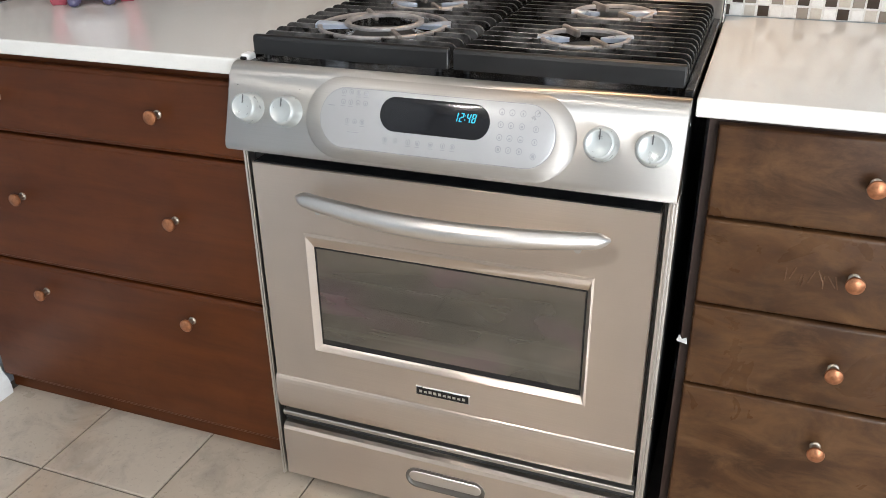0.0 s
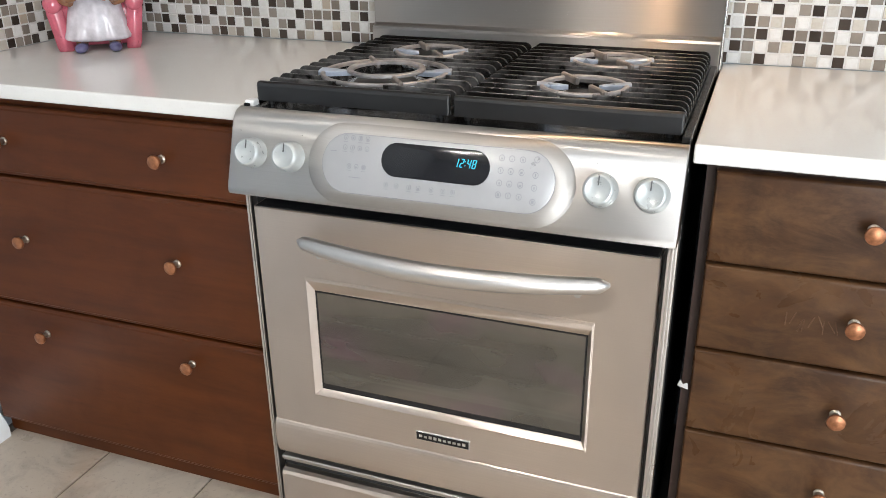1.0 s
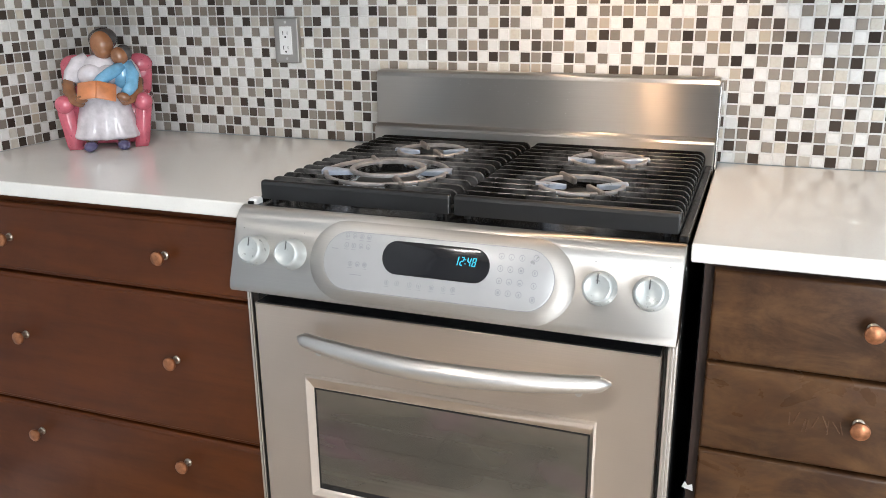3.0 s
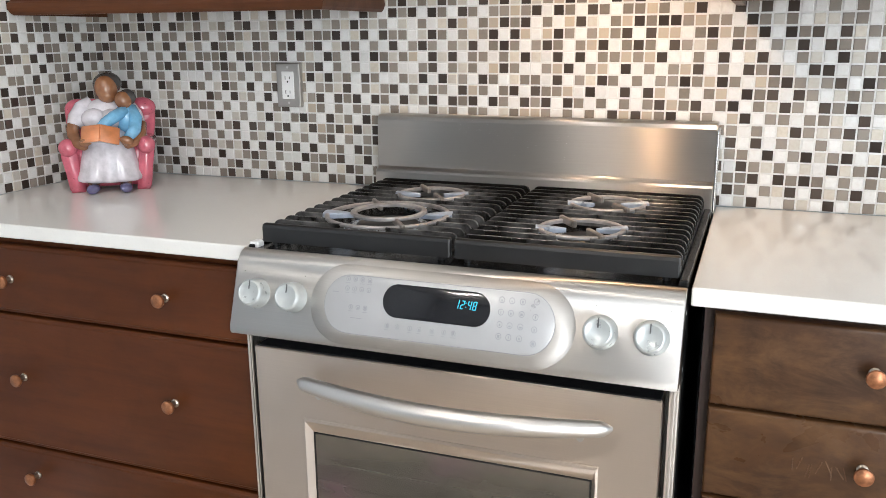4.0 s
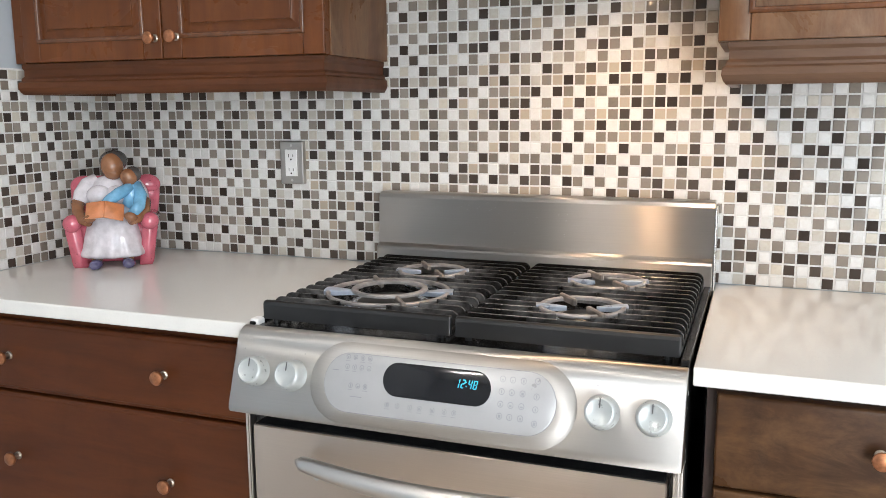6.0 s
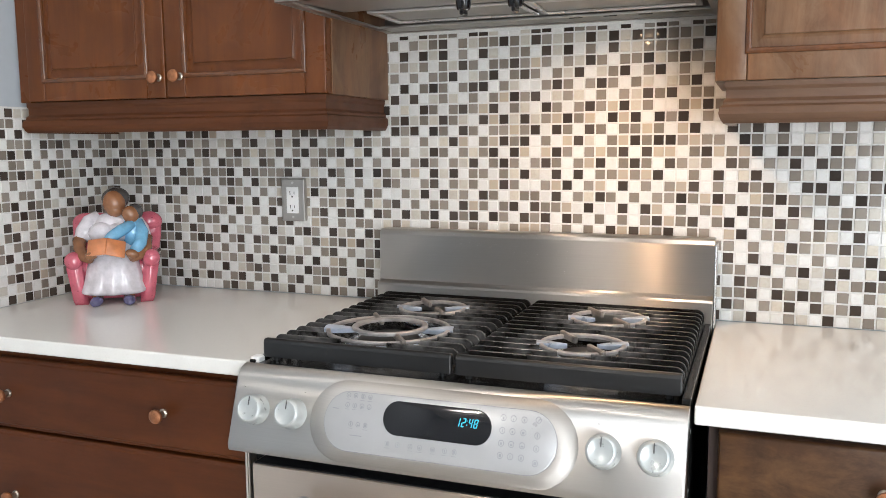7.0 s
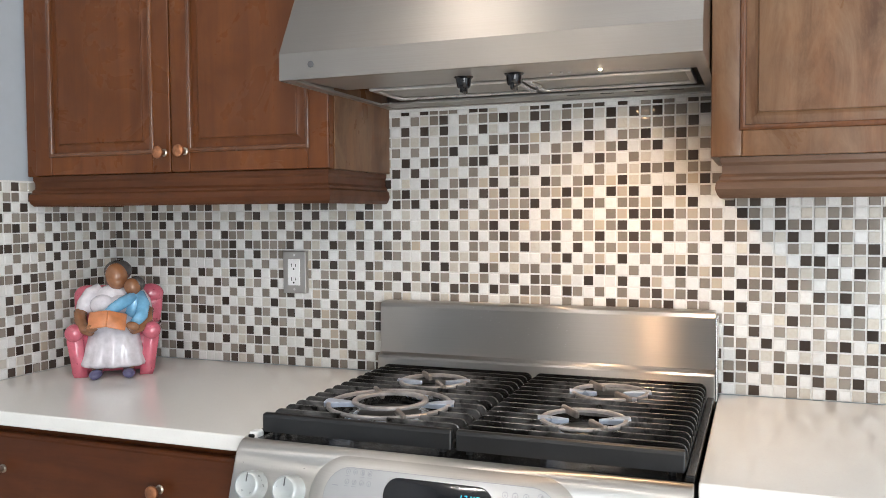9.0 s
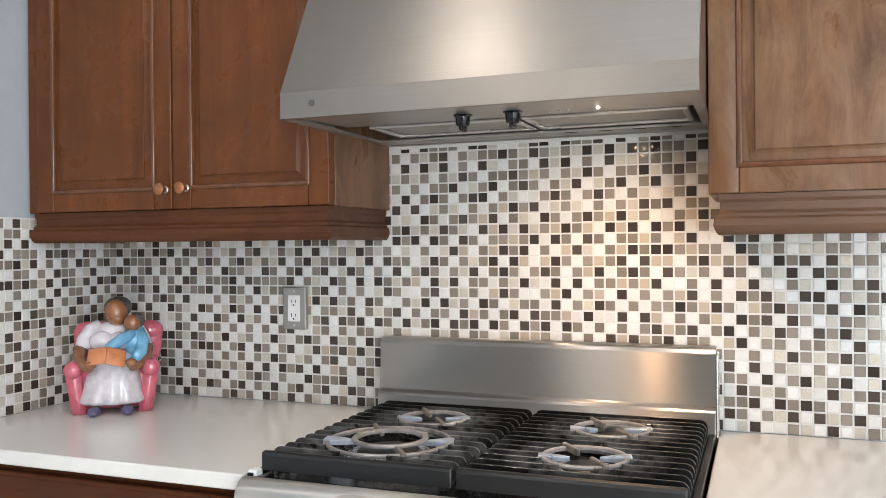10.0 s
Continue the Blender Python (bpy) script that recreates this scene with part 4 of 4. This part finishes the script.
for kx in (0.310, 0.410):
    hk = part("hood_knob", lathe([(0.019, 0.004), (0.019, 0.0), (0.015, -0.003), (0.013, -0.018), (0.011, -0.021), (0, -0.0215)], pose(kx, -0.352, HZ + 0.0085), 22), DISPLAY, hood, "black hood control knob", smooth=True)
    part("knob_grip", box(kx - 0.0035, kx + 0.0035, -0.367, -0.337, HZ - 0.022, HZ - 0.008, 0.002), DISPLAY, hk)
part("hood_badge", lathe([(0.0062, -0.0005), (0.0062, 0.0010), (0.005, 0.0015), (0, 0.0015)], pose(0.062, -0.5000, 1.583, 90), 20), MARK_DARK, hood, "small round maker's badge", smooth=True)
for sx in (0.475, 0.495, 0.51):
    part("screw", lathe([(0.003, 0.001), (0.003, -0.0015), (0, -0.002)], pose(sx, -0.330, HZ + 0.0090), 10), STEEL_SATIN, hood)
for k in range(4):
    part("vent_slot", box(0.45 + 0.072 * k, 0.478 + 0.072 * k, -0.078, -0.070, HZ + 0.0012, HZ + 0.0019), SLOT, hood)
hl = part("hood_lamp", lathe([(0.011, 0.0045), (0.011, 0.0), (0.0085, -0.001), (0.0075, 0.0)], pose(0.567, -0.33, HZ + 0.0115), 24), STEEL_DULL, hood, "lit halogen lamp under the hood", smooth=True)
part("lamp_lens", ellipsoid((0.567, -0.33, HZ + 0.0105), (0.0032, 0.0032, 0.0024)), BULB, hl, smooth=True)

# ---- outlet ----
out = thing("wall_outlet", (-0.269, 0.0, 1.163), "white double outlet in a brushed steel cover plate", "outlet")
part("cover_plate", box(-0.303, -0.2365, -0.0165, 0.003, 1.1085, 1.2170, 0.0025, 2), STEEL_DULL, out, "thick brushed steel plate")
dev = part("socket_face", box(-0.2868, -0.2530, -0.0195, -0.0160, 1.1290, 1.1960, 0.001, 1), WHITE_PLASTIC, out, "white plastic socket face")
for zc in (1.1805, 1.1455):
    part("slot", box(-0.2770, -0.2752, -0.0198, -0.0192, zc - 0.0045, zc + 0.0045), SLOT, dev)
    part("slot", box(-0.2648, -0.2632, -0.0198, -0.0192, zc - 0.0035, zc + 0.0035), SLOT, dev)
    part("slot", lathe([(0, 0.0), (0.0024, 0.0), (0.0024, 0.0006), (0, 0.0006)], pose(-0.2700, -0.0192, zc - 0.0095, 90), 10), SLOT, dev)
for zc in (1.2060, 1.1190):
    part("screw", lathe([(0.0032, 0), (0.0030, 0.001), (0, 0.0013)], pose(-0.2700, -0.0165, zc, 90), 10), STEEL_SATIN, out)

out.location += Vector((0.002, 0, -0.005))

# ---- figurine: glazed pottery armchair group, plain shapes ----
FIG_MATS = [glaze("pink_glaze", (0.60, 0.13, 0.18), 0.14, (0.25, 0.05, 0.08)), glaze("white_glaze", (0.70, 0.66, 0.70), 0.10), glaze("brown_glaze", (0.28, 0.120, 0.055), 0.2),
            glaze("blue_glaze", (0.20, 0.48, 0.72), 0.2), glaze("orange_glaze", (0.66, 0.24, 0.10), 0.3), glaze("purple_glaze", (0.10, 0.09, 0.19), 0.2), glaze("grey_black_glaze", (0.075, 0.068, 0.066), 0.25)]
fig = bmesh.new()


def fadd(own, k):
    for f_ in own.faces:
        f_.material_index = k
        f_.smooth = True
    merge(fig, own)


# local: x across, -y to the front, z up
fadd(box(-0.076, 0.078, -0.045, 0.055, 0.006, 0.105, 0.016, 3), 0)
back = []
for z, w0, w1, y0 in ((0.04, 0.086, 0.092, 0.020), (0.10, 0.092, 0.100, 0.018), (0.15, 0.096, 0.108, 0.015), (0.180, 0.096, 0.110, 0.014), (0.198, 0.086, 0.100, 0.017), (0.207, 0.066, 0.078, 0.024), (0.209, 0.040, 0.050, 0.034)):
    ring = []
    for k in range(32):
        a = math.tau * k / 32
        cx_, sy_ = math.cos(a), math.sin(a)
        ring.append(((w1 if cx_ > 0 else w0) * math.copysign(abs(cx_) ** 0.45, cx_), 0.042 + (0.042 - y0) * math.copysign(abs(sy_) ** 0.6, sy_), z))
    back.append(ring)
fadd(loft(back), 0)
for sx in (-1, 1):
    fadd(loft([[(sx * (0.078 + d) + q_ * w0, -0.066 + e0, z) if e0 < 0.06 else (sx * (0.078 + d) + q_ * w0, 0.055, z) for q_, e0 in ((-1, 0), (1, 0), (1, 0.12), (-1, 0.12))] for z, d, w0 in ((0.0, -0.006, 0.014), (0.008, -0.004, 0.016), (0.05, 0.002, 0.0155), (0.085, 0.007, 0.0165), (0.108, 0.009, 0.013))]), 0)
    own = lathe([(0, -0.067), (0.009, -0.0665), (0.016, -0.063), (0.0205, -0.054), (0.0205, 0.056), (0.0, 0.060)], pose(sx * 0.086, -0.010, 0.104, -90), 24)
    fadd(own, 0)
    fadd(ellipsoid((0.008 + sx * 0.072, 0.034, 0.184), (0.032, 0.022, 0.026)), 0)
skirt = []
for z, rx, ry, cy in ((0.022, 0.062, 0.028, -0.060), (0.026, 0.070, 0.035, -0.062), (0.032, 0.0715, 0.037, -0.062), (0.050, 0.066, 0.037, -0.060), (0.072, 0.062, 0.037, -0.056), (0.100, 0.056, 0.044, -0.044), (0.122, 0.048, 0.050, -0.030), (0.140, 0.038, 0.040, -0.010)):
    fold = 0.07 * max(0.0, 1 - z / 0.12)
    skirt.append([(0.001 + rx * math.cos(a) * (1 + fold * 0.5 * math.sin(8 * a + 0.6)), cy + ry * math.sin(a) * (1 + fold * 1.6 * math.sin(11 * a)), z) for a in (math.tau * k / 64 for k in range(64))])
fadd(loft(skirt), 1)
fadd(ellipsoid((-0.006, -0.004, 0.168), (0.048, 0.034, 0.044)), 1)
fadd(ellipsoid((-0.024, -0.030, 0.166), (0.030, 0.021, 0.025)), 1)
fadd(ellipsoid((0.012, -0.030, 0.166), (0.026, 0.020, 0.023)), 1)
for sx in (-1, 1):
    fadd(tube([(sx * 0.030, 0.002, 0.203), (sx * 0.050, -0.004, 0.190), (sx * 0.064, -0.014, 0.168), (sx * 0.069, -0.022, 0.150)], [0.016, 0.0205, 0.0205, 0.0185], 16), 1)
    fadd(tube([(sx * 0.075, -0.022, 0.152), (sx * 0.074, -0.038, 0.128), (sx * 0.062, -0.066, 0.114), (sx * 0.046, -0.090, 0.110)], [0.0155, 0.0145, 0.013, 0.010], 14), 2)
    fadd(ellipsoid((0.003 + sx * 0.044, -0.101, 0.121), (0.0155, 0.010, 0.0105), pose(0, 0, 0, 0, sx * 18, 0)), 2)
fadd(lathe([(0.017, 0), (0.015, 0.024)], pose(0.004, -0.002, 0.198), 16), 2)
fadd(ellipsoid((0.006, -0.010, 0.2340), (0.0265, 0.0265, 0.0315), pose(0, 0, 0, 0, -6, 0), u=28, v=18), 2)
fadd(ellipsoid((0.007, -0.012, 0.2200), (0.0215, 0.0225, 0.0200)), 2)
fadd(ellipsoid((0.0085, 0.004, 0.2450), (0.0325, 0.0275, 0.0270), pose(0, 0, 0, 0, -6, 0), u=28, v=18), 6)
fadd(ellipsoid((0.046, -0.024, 0.166), (0.027, 0.025, 0.036)), 3)
fadd(tube([(0.046, -0.036, 0.185), (0.022, -0.052, 0.172), (0.000, -0.066, 0.158), (-0.012, -0.074, 0.148)], [0.013, 0.0145, 0.013, 0.010], 14), 3)
fadd(tube([(0.058, -0.026, 0.190), (0.068, -0.042, 0.165), (0.064, -0.058, 0.140), (0.050, -0.076, 0.124)], [0.013, 0.0155, 0.0145, 0.012], 14), 3)
fadd(ellipsoid((0.045, -0.086, 0.117), (0.0115, 0.0105, 0.012)), 2)
fadd(ellipsoid((0.043, -0.032, 0.2075), (0.0195, 0.0190, 0.0215), pose(0, 0, 0, 0, -14, 0)), 2)
fadd(ellipsoid((0.053, -0.022, 0.2140), (0.0190, 0.0190, 0.0195), pose(0, 0, 0, 0, -20, 0)), 6)
for sx in (-1, 1):
    leaf = pose(-0.008, -0.110, 0.142, -32, 5, 0) @ pose(0, 0, 0, 0, 0, (22 if sx > 0 else 158))
    cover = box(0, 0.044, -0.0025, 0.0025, -0.021, 0.021, 0.0012, 1)
    cover.transform(leaf)
    fadd(cover, 4)
    pages = box(0.001, 0.042, 0.003, 0.010, -0.019, 0.0235, 0.001, 1)
    if sx < 0:
        pages = box(0.001, 0.042, -0.010, -0.003, -0.019, 0.0235, 0.001, 1)
    pages.transform(leaf)
    fadd(pages, 1)
for sx in (-0.036, 0.034):
    fadd(tube([(sx, -0.066, 0.042), (sx, -0.074, 0.012)], [0.015, 0.0125], 14), 2)
    fadd(tube([(sx * 0.95, -0.068, 0.010), (sx, -0.080, 0.0115), (sx * 1.06, -0.098, 0.0095), (sx * 1.1, -0.112, 0.0075)], [0.010, 0.0155, 0.0145, 0.008], 16, flat=0.72), 5)
fig.transform(pose(-0.668, -0.212, ZC + 0.0005, 0, 0, 37) @ Matrix.Scale(1.03, 4))
solid("figurine", fig, FIG_MATS, "glazed pottery figurine, pink armchair and open orange book", "figurine")

# ---- wall tiles and floor tiles ----
TS, TH = 0.0212, 0.0022
# the mosaic, row by row from the top: white, pale, taupe, dark, honey
MOSAIC = [
    "..................................WDWDTTTWDDPWWPDDWDTTDWDWTDTWDTW............",
    "..................................TWTPTDWTPTTDTPDTPTPDPDPDTDTTPDW............",
    "..................................WDWDPDWTWDPWTTWDPDWTWDPPTTTPDWW............",
    "..................................PTPTWTPDTWTTDTHTWTPDTWTTDPTDTPW............",
    "..................................TWTWTTDWPTDWTDTWTPDWPTDWTDWTWTW............",
    "..................................WDWTDTWTDDWTPWWTDTWTDTWTPWPTDWW............",
    "..................................DWDWPTPWTWTHDTDWPTPWTWTPDTDWTTW............",
    ".................................DWPWDTWTDTHDWTPWDTWTDTHDPTWWTHDT............",
    ".................................PTDPTPDTPWDHDPDPTHDTHWDHDWDTDWTW............",
    ".................................WDTDWDTWDTWTTHTDWDTWDTWTTHTWHDWW............",
    "DPTDPDTDWDTPTWPTWTDWPTPDWDWPTPDTPTWPWTWPDHWTHDTDWTWHDPWTHDTDDTHTTWDTPTWPPTTWP",
    "WDTTTPDWTTWTDTWTDTPTPDWTDPTTDWPDWDTTWPDTWTPTDWDHWHDTWTHTDWDHHWTDHTHDWDTDWDPTT",
    "DTWTDWTPDWDPTWDTTPWDTWTDWTDWPDTWTWDWTDTWTPDWTDTWTDTWTHDWTDTWDTPTWDTWTPDWDTTWP",
    "PTDTPTWTWDTWTTTDWDTTTTDWTPWDTWDWDTPTHWDPDWTTWTPDPWDWDWTTHTHDWWTWDWPDWWTPWDPTD",
    "TPTDPDWTDPTTDWTDTWDPTT...TDWTWTWPDTWWTDWTPTWHDTWWTHDWTHWDWTWTHDWTWDTDPWDDWTPT",
    "..WTWTDTWDWWWTWTPTWTWP...DPDPTWDTWWTPDWDPTWDTWPTTWDWTPDTWTWTTDTHDTWHTDTPTDWDT",
    "..DWDWWDTPWDTWPDTWDWTD..TWTTPDWTPTDWTWTTWDHTWTDWDTTHWDWWDWDHWTWTHWDTDWDTWPTTP",
    "...TTDWPTWDWWDTWDPTWDW..PTDWDTDWDTWDPTDWDTDWDTWDTDWDTWTWTWTDHTDWTDWTPDTWDTDPT",
    ".......WDTWTTTWTWTWTWTDWWHTWTWTTWPTPWWTPTWTTWPTHHTWTWTWDHDHTDWTTWHDWTTWTTPWDW",
    ".......DTPDTWPDWPTWPDPWTDTWDPTWDT...............................TTWTWPDTPTDTP",
    ".......TDWTDDTWTDWDTWTDWPDHTDHDP................................WDWDWTPWTWPTD",
    ".......TWTPWTWTWTWTPDTWPTWTDWTWTD...............................PTTWDWTDPTDWP",
    "......TDWDTPDTPTPDWDWDTDWDWHTWDTP...............................DWDTPTWPWDPTD",
    "......DWTWWTWWDWPTDTWTWWDTTTDWPD................................PTTDWDTDTWTWT",
    "......TTDWDPDTWTDWTPDWTDWTDWPDTWT...............................WDTWTPDWDPTDW",
    ".....TWTWDTWWWTDPTWDTPDWTPWDTWDTD...............................DWPDWWTPWDWPT",
]


MOSAIC_WEST = [
    "............PDW",
    "...........DWTT",
    "...........WDWD",
    "TTWTDWTDTDWTTTW",
    "PDTWTDWTWTWDPDT",
    "TWWDPWTTDWTWTTW",
    "DTDWDPTDWDPTDTD",
    "WTWDWTTWDWTWWTW",
    "TPTWTDPTWDWTTWT",
    ".DPDWPDWPTTDWDT",
    ".....TPTDWDTDTW",
    "......TWTWTPTPD",
    "......DTPDWTWDT",
    "......WTWTPDTTW",
    "......TWTWTWDWD",
    ".......DPDPTTTW",
    ".......TWTHDPDT",
    ".......PDWTWTPW",
    ".......DWDTTDPD",
]


def tile_mesh(mat, w, h, name="tile", top=TH):
    """One tile lying in x, z with its face to -y, edges eased."""
    e_, f_ = 0.0007, 0.0030
    mesh = bpy.data.meshes.new(name)
    vs = []
    for d, yy in ((0, 0.0), (0, -(top - 0.0012)), (e_, -(top - 0.00014)), (f_, -top)):
        vs += [(d, yy, d), (w - d, yy, d), (w - d, yy, h - d), (d, yy, h - d)]
    fs = [(12, 13, 14, 15)]
    for a in (0, 4, 8):
        for k in range(4):
            fs.append((a + k, a + (k + 1) % 4, a + 4 + (k + 1) % 4, a + 4 + k))
    mesh.from_pydata(vs, [], fs)
    mesh.shade_smooth()
    mesh.set_sharp_from_angle(angle=radians(38))
    mesh.materials.append(mat)
    return mesh


def choose(r):
    u = r.random()
    return 0 if u < 0.43 else 1 if u < 0.52 else 2 if u < 0.79 else 3 if u < 0.96 else 4


def tiles(cells, turn_m, parent, label, seed):
    """Lay tiles on a wall. cells: column, row, width, height; own tells which are pieces of their own, kind which sort."""
    r = random.Random(seed)
    shared = {}
    verts, faces, mats = [], [], []
    off = base_of(parent)
    laid = {}
    for u, z, w_, h_, own, kind_ in cells:
        k = "WPTDH".find(kind_)
        if k < 0:
            k = choose(r)
            spot = (round(u / P), round(z / P))
            if k and k in (laid.get((spot[0] - 1, spot[1])), laid.get((spot[0], spot[1] + 1)), laid.get((spot[0], spot[1] - 1))):
                k = choose(r)
            laid[spot] = k
        jitter = Matrix.Translation((r.gauss(0, 0.00025), 0, r.gauss(0, 0.00025))) @ pose(0, 0, 0, r.gauss(0, 0.35), r.gauss(0, 0.25), r.gauss(0, 0.35))
        m = turn_m @ Matrix.Translation((u, 0.0, z)) @ jitter
        key = (k, round(w_, 4), round(h_, 4))
        if key not in shared:
            shared[key] = tile_mesh(TILE_MATS[k], w_, h_)
        if own:
            ob = new("tile", shared[key])
            ob.parent = parent
            ob.matrix_basis = Matrix.Translation(-off) @ m
        else:
            b = len(verts)
            src = shared[key]
            verts += [m @ v.co for v in src.vertices]
            for p_ in src.polygons:
                faces.append([b + i for i in p_.vertices])
                mats.append(k)
    mesh = bpy.data.meshes.new("mosaic_tiles")
    mesh.from_pydata([v - off for v in verts], [], faces)
    for mt in TILE_MATS:
        mesh.materials.append(mt)
    mesh.polygons.foreach_set("material_index", mats)
    mesh.shade_smooth()
    mesh.set_sharp_from_angle(angle=radians(38))
    ob = new("mosaic_tiles", mesh)
    ob.parent = parent
    tagged(ob, label, kind="stuff")


bed = part("grout_bed", box(LEFT, 1.262, -0.0012, 0.0035, ZC + 0.001, 1.5620), GROUT, wall_north)
cells = []
for c in range(-34, 50):
    x = c * P + 0.0019 - 0.0045 * max(0.0, min(1.0, (c - 2) / 17))
    for r_ in range(-1, 25):
        z = ZC + P * (24 - r_) + 0.0019
        h_ = TS
        if r_ == -1:
            h_ = 0.0085
        if r_ < 7 and not (-0.03 < x < 0.765):
            continue
        own = 18 <= c < 42 and 10 <= r_ < 22
        cells.append((x, z, TS, h_, own, MOSAIC[r_ + 1][c + 34] if c < 43 else "."))
tiles(cells, Matrix.Translation((0, -0.0010, 0)), wall_north, "small white, taupe and dark mosaic wall tiles", 21)
part("grout_bed", box(LEFT - 0.0042, LEFT + 0.0012, -0.66, -0.0015, ZC + 0.001, 1.3920), GROUT, wall_west)
cells = []
for c in range(0, 26):
    for r_ in range(6, 25):
        cells.append((c * P + 0.0045, ZC + P * (24 - r_) + 0.0019, TS, TS, c < 15, MOSAIC_WEST[r_ - 6][c] if c < 15 else "."))
west = Matrix(((0, -1, 0, LEFT + 0.0010), (-1, 0, 0, 0), (0, 0, 1, 0), (0, 0, 0, 1)))
tiles(cells, west, wall_west, "small white, taupe and dark mosaic wall tiles", 33)

fm = bpy.data.meshes.new("floor_tile")
S = 0.2955
w_, e_ = S - 0.005, 0.0015
vs = []
for d, zz in ((0, -0.004), (0, 0.0 - e_), (e_, 0.0)):
    vs += [(d, d, zz), (w_ - d, d, zz), (w_ - d, w_ - d, zz), (d, w_ - d, zz)]
fs = [(8, 9, 10, 11)] + [(a + k, a + (k + 1) % 4, a + 4 + (k + 1) % 4, a + 4 + k) for a in (0, 4) for k in range(4)]
fm.from_pydata(vs, [], fs)
fm.materials.append(FLOOR_TILE)
for i in range(-1, 13):
    for j in range(-11, 3):
        if j > 0 and i < 6:
            continue
        ob = new("floor_tile", fm)
        ob.parent = floor
        ob.location = (-0.5305 + i * S + 0.002, -0.8055 + j * S + 0.002, 0)
